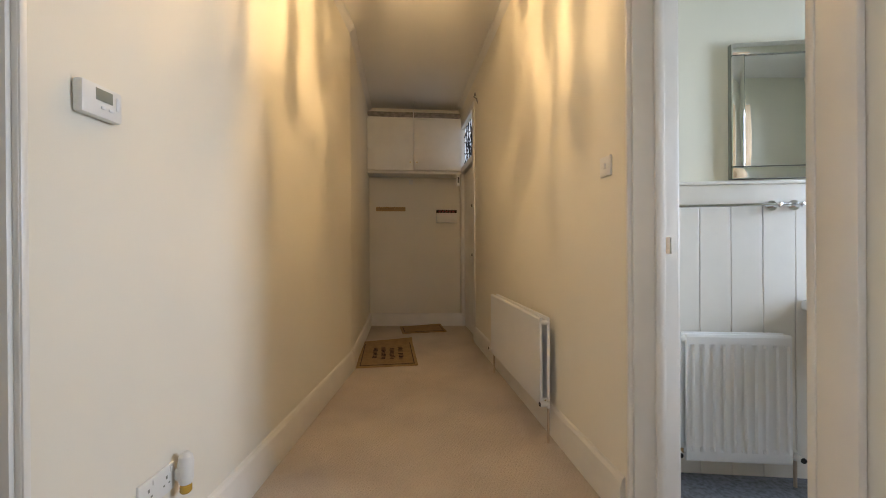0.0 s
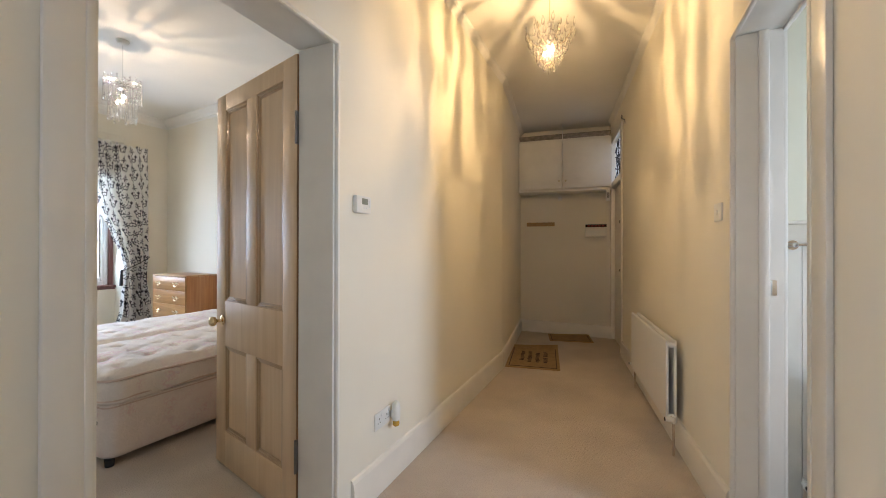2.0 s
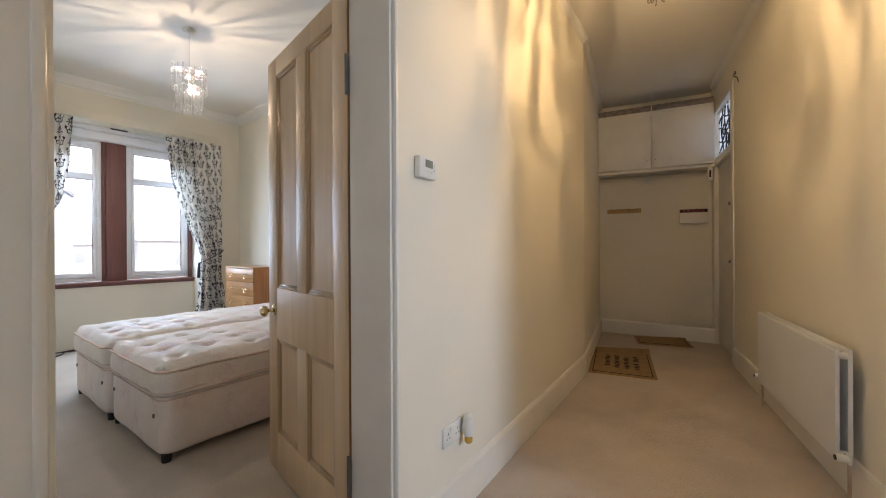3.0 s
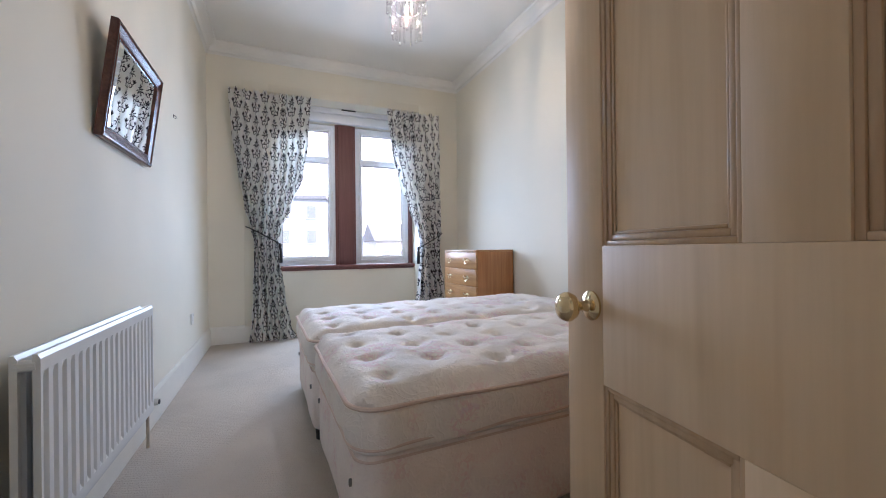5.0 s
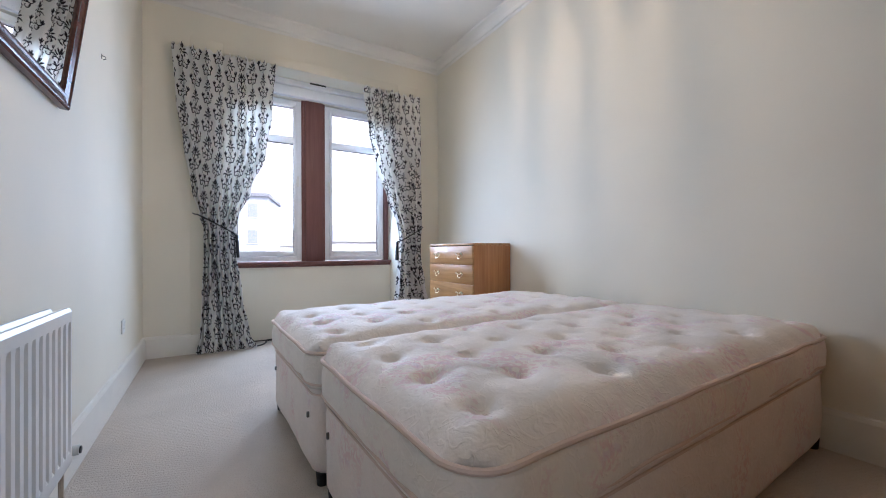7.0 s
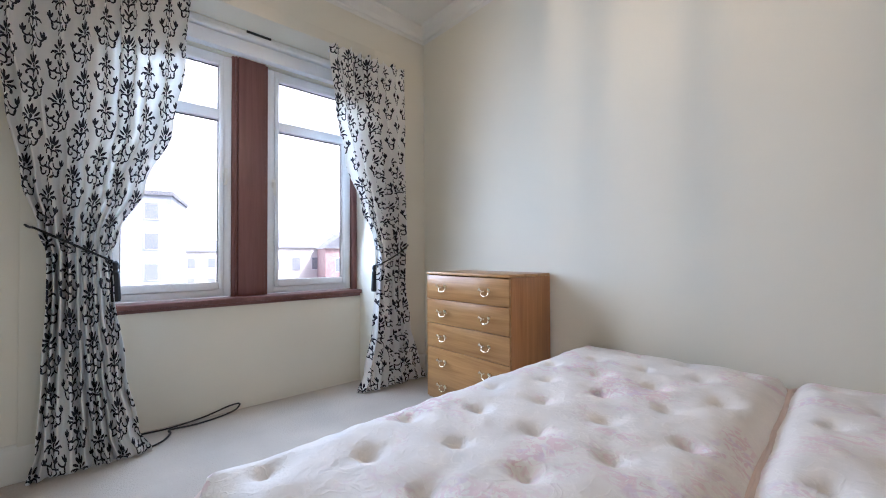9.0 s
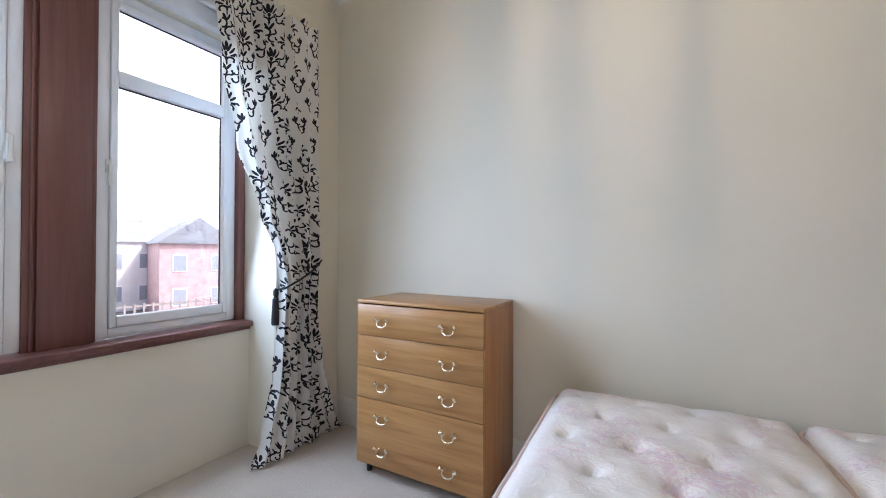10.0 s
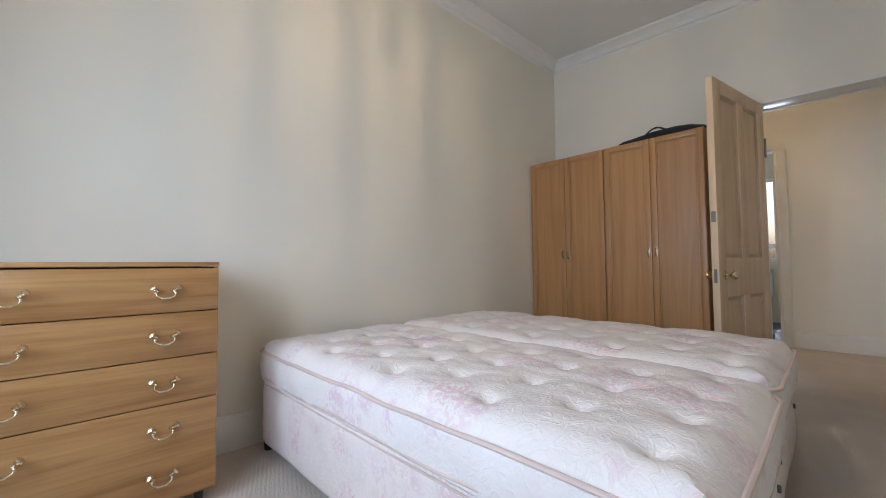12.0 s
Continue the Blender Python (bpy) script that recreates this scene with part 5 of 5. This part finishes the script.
pegs = thing("coat_rack", END @ pose(0.10, 0, 1.64), "pale wooden coat rail with four pegs", "coat rack")
piece("rail", PEG_WOOD, pegs, (0.0, -0.016, 0.0), (0.42, 0.0, 0.058), 0.004)
for k in range(4):
    bm = bmesh.new()
    tube(bm, (0.05 + k * 0.107, -0.016, 0.03), (0.05 + k * 0.107, -0.06, 0.045), 0.008, 0.009, 10)
    ball(bm, (0.05 + k * 0.107, -0.062, 0.046), 0.012, 10)
    part("peg", bm, PEG_WOOD, pegs)
cord = thing("ceiling_cable", END @ pose(0.63, -cd - 0.023, 0), "thin cream cable run down the cupboard front", "cable")
bm = bmesh.new()
rope(bm, [(0.004 * math.sin(k * 0.8), 0.0, 3.115 - k * 0.06) for k in range(13)], 0.005)
smooth(part("cord", bm, PLASTIC, cord), 180)
fuse = thing("meter_box", END @ pose(0.96, 0, 1.475), "cream meter box with a dark open slot at its top", "meter box")
piece("case", TRIM, fuse, (0.0, -0.10, 0.0), (0.30, 0.0, 0.135), 0.004)
piece("lid", TRIM, fuse, (-0.004, -0.106, 0.176), (0.304, 0.0, 0.186), 0.003)
piece("slot", MAT_DARK, fuse, (0.006, -0.097, 0.135), (0.294, 0.0, 0.176), 0.0, "dark slot with fuse switches")
for k in range(5):
    piece("fuse", material("red_fuse", (0.3, 0.04, 0.03), 0.4, bump=0) if k == 0 else bpy.data.materials["red_fuse"], fuse, (0.03 + k * 0.05, -0.101, 0.145), (0.06 + k * 0.05, -0.09, 0.166), 0.001)
pull = thing("coat_hook", END @ pose(0.60, 0, 2.06), "small white hook under the cupboard", "hook")
piece("plate", PLASTIC, pull, (-0.03, -0.01, -0.03), (0.03, 0.0, 0.03), 0.004)
piece("cord", PLASTIC, pull, (-0.004, -0.02, 0.03), (0.004, -0.01, 0.068), 0.002)
bell = thing("door_chime", END @ pose(1.245, -cd, 2.0), "cream door chime under the cupboard's end", "door chime")
piece("case", PLASTIC, bell, (-0.02, 0.0, -0.03), (0.03, 0.06, 0.13), 0.004)
piece("slot", BLACK, bell, (-0.006, -0.002, 0.01), (0.012, 0.0, 0.09), 0.001)


def mat(label, m, w, l, printed, curl):
    t = thing("door_mat", m, label, "door mat")
    bm = bmesh.new()
    nx, ny = 16, 24
    g = []
    for j in range(ny + 1):
        row = []
        for i in range(nx + 1):
            u, v = i / nx, j / ny
            lift = curl * max(0.0, v - 0.86) / 0.14 * (0.35 + 0.65 * u) ** 2
            row.append(bm.verts.new(((u - 0.5) * w, v * l - lift * 0.4, 0.012 + lift + 0.002 * noise.noise(Vector((u * 9, v * 9, w))))))
        g.append(row)
    for j in range(ny):
        for i in range(nx):
            bm.faces.new((g[j][i], g[j][i + 1], g[j + 1][i + 1], g[j + 1][i]))
    r = bmesh.ops.extrude_face_region(bm, geom=list(bm.faces))
    for e in r["geom"]:
        if isinstance(e, bmesh.types.BMVert):
            e.co.z -= 0.011
    part("mat_body", bm, MAT, t)
    bm = bmesh.new()
    e = 0.03
    for lo, hi in (((-w / 2 + e, e, 0.012), (-w / 2 + e + 0.008, l * 0.86, 0.0155)), ((w / 2 - e - 0.008, e, 0.012), (w / 2 - e, l * 0.86, 0.0155)), ((-w / 2 + e, e, 0.012), (w / 2 - e, e + 0.008, 0.0155))):
        box(bm, lo, hi)
    part("border", bm, MAT_DARK, t, "thin dark border line")
    if printed:
        rnd = random.Random(5)
        for r in range(9):
            for c in range(4):
                cx, cy = -0.13 + c * 0.087, 0.22 + r * 0.052
                if (r, c) in ((0, 0), (8, 2), (4, 3)):
                    continue
                piece("printed_bar", MAT_DARK, t, (cx - 0.026 + rnd.uniform(0, 0.012), cy, 0.0125), (cx + 0.03 - rnd.uniform(0, 0.012), cy + 0.026, 0.0165), 0.002)
    return t


mat("brown coir door mat with dark lettering, one corner curled", pose(-0.47, 3.03, 0.001, 0, 0, 14), 0.57, 0.98, True, 0.035)
mat("plain brown coir mat by the end wall", pose(-0.34, 4.49, 0.001, 0, 0, 17), 0.58, 0.42, False, 0.02)

fd = thing("front_door", HALLWALL, "cream painted flush front door with locks and a leaded fanlight", "door")
piece("leaf", TRIM, fd, (0.035, FRONT_A + 0.03, 0.006), (0.08, FRONT_B - 0.03, 2.14), 0.002)
bm = bmesh.new()
for lo, hi in (((0.0, FRONT_A - 0.07, 0), (0.02, FRONT_A + 0.03, 2.83)), ((0.0, FRONT_B - 0.03, 0), (0.02, FRONT_B, 2.83)), ((0.0, FRONT_A, 2.145), (0.09, FRONT_B, 2.225)), ((0.0, FRONT_A - 0.07, 2.77), (0.02, FRONT_B, 2.83)),
               ((0.0, FRONT_A, 0), (0.14, FRONT_A + 0.028, 2.82)), ((0.0, FRONT_B - 0.028, 0), (0.14, FRONT_B, 2.82))):
    box(bm, (lo[0] - 0.012, lo[1], lo[2]), hi, 0.003)
part("door_frame", bm, TRIM, fd)
piece("fanlight_pane", FAN_GLASS, fd, (0.05, FRONT_A + 0.028, 2.225), (0.056, FRONT_B - 0.028, 2.77), 0.0, "pale obscured fanlight glass, glowing in place of daylight")
bm = bmesh.new()
fw, fh = FRONT_B - FRONT_A - 0.056, 0.545
for k in range(1, 5):
    y = FRONT_A + 0.028 + fw * k / 5
    rope(bm, [(0.044, y + 0.05 * math.sin(t * 6.3 + k), 2.225 + fh * t) for t in [i / 10 for i in range(11)]], 0.008, 6)
for k in range(1, 5):
    z = 2.225 + fh * k / 5
    rope(bm, [(0.044, FRONT_A + 0.028 + fw * t, z + 0.04 * math.sin(t * 9 + k * 1.7)) for t in [i / 12 for i in range(13)]], 0.008, 6)
for yy, zz in ((FRONT_A + 0.3, 2.5), (FRONT_A + 0.6, 2.52), (FRONT_A + 0.45, 2.38), (FRONT_A + 0.2, 2.65)):
    rope(bm, [(0.044, yy + 0.06 * math.cos(t), zz + 0.06 * math.sin(t)) for t in [2 * math.pi * i / 14 for i in range(15)]], 0.007, 6)
part("leading", bm, IRON, fd, "black scrolled leading")
for z, r in ((1.62, 0.022), (1.02, 0.018)):
    bm = bmesh.new()
    lathe(bm, [(r + 0.01, 0), (r + 0.008, 0.006), (r * 0.6, 0.012), (r * 0.6, 0.03), (r, 0.04), (r * 0.7, 0.052)], pose(0.035, FRONT_A + 0.09, z, 0, -90, 0), 16)
    part("lock", bm, STEEL, fd, "dark metal lock knob")
piece("bolt", STEEL, fd, (0.022, FRONT_A + 0.06, 1.28), (0.035, FRONT_A + 0.075, 1.44), 0.002, "steel door bolt")
piece("spy_plate", TRIM, fd, (0.028, FRONT_A + 0.22, 1.66), (0.035, FRONT_A + 0.42, 1.73), 0.002)
ck = thing("wall_hook", on_wall(HALLWALL, 3.98, 2.78, -90), "dark wire bracket high on the hall wall", "hook")
bm = bmesh.new()
rope(bm, [(0.0, 0.0, -0.05), (0.0, -0.012, 0.0), (0.04, -0.05, 0.005), (0.16, -0.06, 0.0), (0.17, -0.06, -0.03)], 0.006, 6)
part("wire", bm, STEEL, ck)


sp = piece("strike_plate", CHROME, bpy.data.objects["door_frame_bathroom"], (0.118, BATH_B - 0.0245, 1.075), (0.14, BATH_B - 0.0215, 1.14), 0.001, "worn metal strike plate", BATHWALL)
piece("door_stop", TRIM, bpy.data.objects["door_frame_bathroom"], (0.075, BATH_B - 0.036, 0.0), (0.112, BATH_B - 0.0215, BATH_H), 0.003, "", BATHWALL)


# ---- cable on the carpet ----
def through_points(points, steps=8):
    """A smooth line through points."""
    v = [Vector(p) for p in points]
    v = [2 * v[0] - v[1]] + v + [2 * v[-1] - v[-2]]
    out = []
    for a, b, c, d in zip(v, v[1:], v[2:], v[3:]):
        for k in range(steps):
            t = k / steps
            out.append(0.5 * (2 * b + (c - a) * t + (2 * a - 5 * b + 4 * c - d) * t * t + (3 * b - 3 * c + d - a) * t ** 3))
    return out + [v[-2]]


bm = bmesh.new()
rope(bm, through_points([(-5.70, -0.26, 0.007), (-5.755, -0.12, 0.007), (-5.745, 0.05, 0.007), (-5.77, 0.24, 0.016), (-5.785, 0.38, 0.042), (-5.785, 0.455, 0.045), (-5.765, 0.43, 0.018),
                         (-5.735, 0.34, 0.007), (-5.70, 0.19, 0.007), (-5.70, 0.05, 0.012), (-5.655, 0.045, 0.007), (-5.57, 0.0, 0.007), (-5.525, -0.07, 0.007), (-5.53, -0.16, 0.007)]), 0.0055, 8)
tagged(smooth(solid("cable", bm, BLACK), 180), "loose black cable looped on the carpet under the window", "cable")


# ---- bathroom ----
wains = tagged(new("wainscot"), "cream tongue-and-groove boarding on the bathroom wall", "panelling", kind="structure")
bm = bmesh.new()
box(bm, (0, -0.011, 0.0), (0.139, 0, 1.30), 0.003)
board = bpy.data.meshes.new("board")
bm.to_mesh(board)
bm.free()
board.materials.append(TRIM)
for k in range(15):
    o = new("board", board)
    o.parent = wains
    o.location = (1.037 + k * 0.1415, 1.51, 0.0)
piece("top_rail", TRIM, wains, (1.04, 1.492, 1.302), (3.19, 1.51, 1.395), 0.003)
piece("capping", TRIM, wains, (1.04, 1.480, 1.395), (3.19, 1.51, 1.412), 0.004)

bmir = thing("bathroom_mirror", pose(1.597, 1.508, 1.42), "large silvered wall mirror above the wainscot boards", "mirror")
piece("backing", GREY, bmir, (0, -0.02, 0), (0.9, 0, 0.64), 0.0)
piece("glass", MIRROR, bmir, (0.06, -0.026, 0.06), (0.84, -0.02, 0.58), 0.0025, "silvered mirror glass")
for lo, hi in (((0.0, -0.034, 0.0), (0.9, -0.02, 0.056)), ((0.0, -0.034, 0.584), (0.9, -0.02, 0.64)), ((0.0, -0.034, 0.058), (0.056, -0.02, 0.582)), ((0.844, -0.034, 0.058), (0.9, -0.02, 0.582))):
    piece("border_strip", MIRROR, bmir, lo, hi, 0.006, "bevelled mirror strip")


def towel_rail(x0, x1):
    t = thing("towel_rail", pose(0, 1.497, 1.292), "chrome towel rail on the panelled wall", "towel rail", "towel rails")
    bm = bmesh.new()
    tube(bm, (x0, -0.055, 0), (x1, -0.055, 0), 0.007, seg=12)
    part("bar", bm, CHROME, t)
    for x in (x0 + 0.03, x1 - 0.05):
        bm = bmesh.new()
        tube(bm, (x, 0, 0), (x, -0.012, 0), 0.024, seg=18)
        tube(bm, (x, -0.01, 0), (x, -0.06, 0), 0.011, seg=12)
        ball(bm, (x, -0.057, 0), 0.013, 12)
        part("bracket", bm, CHROME, t)


towel_rail(1.25, 1.825)
towel_rail(1.84, 2.4)

ba = thing("wash_basin", pose(2.16, 1.495, 0), "white wall-hung wash basin", "basin")
bm = bmesh.new()
lathe(bm, [(0.06, 0.60), (0.16, 0.68), (0.235, 0.78), (0.245, 0.83), (0.235, 0.845), (0.20, 0.835), (0.15, 0.74), (0.03, 0.70)], pose(0, -0.22, 0) @ Matrix.Diagonal((1.1, 0.85, 1, 1)), 28)
part("bowl", bm, WHITE, ba)
piece("ledge", WHITE, ba, (-0.26, -0.12, 0.80), (0.26, 0.0, 0.85), 0.012)
bm = bmesh.new()
tube(bm, (0, -0.2, 0), (0, -0.2, 0.62), 0.07, 0.055, 18)
part("pedestal", bm, WHITE, ba)
bm = bmesh.new()
for s in (-0.12, 0.12):
    tube(bm, (s, -0.06, 0.85), (s, -0.06, 0.91), 0.014, seg=12)
    tube(bm, (s, -0.06, 0.9), (s, -0.13, 0.885), 0.011, seg=12)
part("tap", bm, CHROME, ba, "chrome taps")

to = thing("toilet", pose(2.98, 0.84, 0.006), "white close-coupled toilet under the window", "toilet")
piece("cistern", WHITE, to, (0.03, -0.2, 0.4), (0.2, 0.2, 0.80), 0.025)
piece("cistern_lid", WHITE, to, (0.02, -0.21, 0.80), (0.21, 0.21, 0.83), 0.01)
bm = bmesh.new()
lathe(bm, [(0.12, 0.0), (0.11, 0.12), (0.13, 0.24), (0.19, 0.36), (0.195, 0.4)], pose(-0.22, 0, 0) @ Matrix.Diagonal((1.2, 0.92, 1, 1)), 26)
part("pan", bm, WHITE, to)
bm = bmesh.new()
lathe(bm, [(0.19, 0.40), (0.20, 0.405), (0.20, 0.43), (0.18, 0.438)], pose(-0.21, 0, 0) @ Matrix.Diagonal((1.2, 0.92, 1, 1)), 26)
part("seat", bm, WHITE, to)
piece("lever", CHROME, to, (0.012, -0.17, 0.70), (0.03, -0.07, 0.72), 0.004)

bw1 = thing("window_2", Matrix.Identity(4), "white bathroom window with obscured glass", "window", kind="structure")
bm = bmesh.new()
for lo, hi in (((3.27, 0.56, 0.95), (3.33, 0.605, 2.25)), ((3.27, 1.155, 0.95), (3.33, 1.2, 2.25)), ((3.27, 0.605, 0.95), (3.33, 1.155, 0.995)), ((3.27, 0.605, 2.205), (3.33, 1.155, 2.25)), ((3.27, 0.605, 1.15), (3.33, 1.155, 1.23))):
    box(bm, lo, hi, 0.004)
part("window_frame", bm, UPVC, bw1)
for z0, z1 in ((0.99, 1.155), (1.225, 2.21)):
    piece("pane", PANE, bw1, (3.295, 0.6, z0), (3.303, 1.16, z1), 0.0).visible_shadow = False
piece("window_sill", TRIM, bw1, (3.15, 0.53, 0.925), (3.27, 1.23, 0.95), 0.004)


# ---- added unseen window behind the hall's near end ----
added_window = thing("window_unseen", pose(0.35, -2.1, 0), "plain white window, added unseen to let daylight into the hall", "window", kind="structure")
for n, lo, hi in (("window_frame", (-0.488, -0.03, 0.942), (-0.43, 0.03, 2.358)), ("window_frame", (0.43, -0.03, 0.942), (0.488, 0.03, 2.358)), ("window_frame", (-0.43, -0.03, 0.942), (0.43, 0.03, 1.0)), ("window_frame", (-0.43, -0.03, 2.3), (0.43, 0.03, 2.358)), ("glazing_bar", (-0.43, -0.02, 1.63), (0.43, 0.02, 1.67))):
    piece(n, UPVC, added_window, lo, hi, 0.003)
for z0, z1 in ((1.0, 1.63), (1.67, 2.3)):
    piece("pane", PANE, added_window, (-0.432, -0.004, z0 - 0.002), (0.432, 0.004, z1 + 0.002), 0.0).visible_shadow = False


# ---- outside ----
GROUND = material("street_asphalt", (0.20, 0.2, 0.2), 0.9, var=0.2, scale=0.5, fine=20)
RENDER_WHITE = material("white_harling", (0.8, 0.79, 0.76), 0.9, var=0.04, scale=1, fine=30)
SANDSTONE = material("red_sandstone", (0.58, 0.40, 0.385), 0.9, var=0.1, scale=1.5, fine=30)
SLATE = material("grey_slate", (0.27, 0.28, 0.3), 0.7, var=0.15, scale=2, fine=12)
CLAD = material("grey_blue_cladding", (0.46, 0.50, 0.55), 0.6, var=0.06, scale=1)
DARKPANE = material("dark_window", (0.34, 0.37, 0.41), 0.1, bump=0)
HAZE = glow("bright_hazy_sky", (0.97, 0.985, 1.0), 0.5)
bm = bmesh.new()
ring0 = [bm.verts.new((-3 + 260 * math.cos(radians(a)), 260 * math.sin(radians(a)), -6)) for a in range(90, 271, 6)]
ring1 = [bm.verts.new((-3 + 260 * math.cos(radians(a)), 260 * math.sin(radians(a)), 240)) for a in range(90, 271, 6)]
for k in range(len(ring0) - 1):
    bm.faces.new((ring0[k], ring0[k + 1], ring1[k + 1], ring1[k]))
tagged(solid("backdrop", bm, HAZE), "bright hazy white sky in the distance", "sky", kind="structure")
structure("ground", [((-900, -900, -5.2), (900, 900, -5.0))], GROUND, "street and ground far below the window", category="ground")


def house(m, w, d, eaves, ridge, wall_mat, storeys, bays, label, gable=True):
    """A building with windows on the side that faces local -y."""
    h = thing("building", m, label, "building")
    piece("wall", wall_mat, h, (-w / 2, 0, 0), (w / 2, d, eaves), 0.0)
    bm = bmesh.new()
    if ridge > eaves:
        if gable:
            prof = [(-w / 2 - 0.3, eaves), (0, ridge), (w / 2 + 0.3, eaves)]
            a = [bm.verts.new((x, -0.3, z)) for x, z in prof]
            b = [bm.verts.new((x, d + 0.3, z)) for x, z in prof]
        else:
            prof = [(-0.3, eaves), (d / 2, ridge), (d + 0.3, eaves)]
            a = [bm.verts.new((-w / 2 - 0.3, y, z)) for y, z in prof]
            b = [bm.verts.new((w / 2 + 0.3, y, z)) for y, z in prof]
        for i in range(3):
            bm.faces.new((a[i], a[(i + 1) % 3], b[(i + 1) % 3], b[i]))
        bm.faces.new(a)
        bm.faces.new(b)
    else:
        box(bm, (-w / 2 - 0.2, -0.2, eaves), (w / 2 + 0.2, d + 0.2, eaves + 0.4))
    roof = part("roof", bm, SLATE, h)
    if ridge > eaves and not gable:
        for cx in (-w * 0.3, w * 0.35):
            piece("chimney", wall_mat, roof, (cx - 0.5, d / 2 - 0.4, eaves + (ridge - eaves) * 0.3), (cx + 0.5, d / 2 + 0.4, ridge + 1.0), 0.02)
    for s in range(storeys):
        for k in range(bays):
            cx = -w / 2 + w * (k + 0.5) / bays
            z = 1.0 + s * (eaves - 0.4) / storeys
            win = piece("window", UPVC, h, (cx - 0.62, -0.06, z - 0.05), (cx + 0.62, 0.02, z + 1.65), 0.01)
            piece("pane", DARKPANE, win, (cx - 0.52, -0.075, z + 0.05), (cx + 0.52, -0.058, z + 1.55), 0.0)


def facing(dist, az, turn=0.0):
    a = radians(az)
    return pose(-3.2 + dist * math.cos(a), -0.3 + dist * math.sin(a), -5.0, 0, 0, az - 90 + turn)


house(facing(46, 151, 12), 6.5, 9, 7.0, 9.6, SANDSTONE, 2, 2, "red sandstone house with a gabled slate roof")
house(facing(52, 159, 20), 13, 9, 7.2, 9.8, RENDER_WHITE, 2, 5, "long white rendered house with a slate roof", False)
house(facing(46, 179, -14), 9, 10, 12.0, 12.0, CLAD, 4, 3, "modern grey-blue clad apartment block with a flat roof")
house(facing(75, 167, 0), 20, 10, 7.0, 9.0, RENDER_WHITE, 2, 7, "far row of pale rendered houses", False)
house(facing(80, 140, 0), 24, 10, 6.5, 9.0, RENDER_WHITE, 2, 8, "far row of pale rendered houses beyond the street", False)
FENCE_WOOD = material("weathered_fence_wood", (0.36, 0.31, 0.28), 0.9, var=0.15, scale=2, fine=30)
fence = thing("fence", facing(38, 160, 10), "weathered grey-brown wooden fence along the street", "fence")
for k in range(40):
    piece("post", FENCE_WOOD, fence, (-12 + k * 0.6, 0, 0), (-11.88 + k * 0.6, 0.06, 2.2), 0.0)
piece("rail", FENCE_WOOD, fence, (-12, 0.06, 1.9), (12, 0.12, 2.05), 0.0)
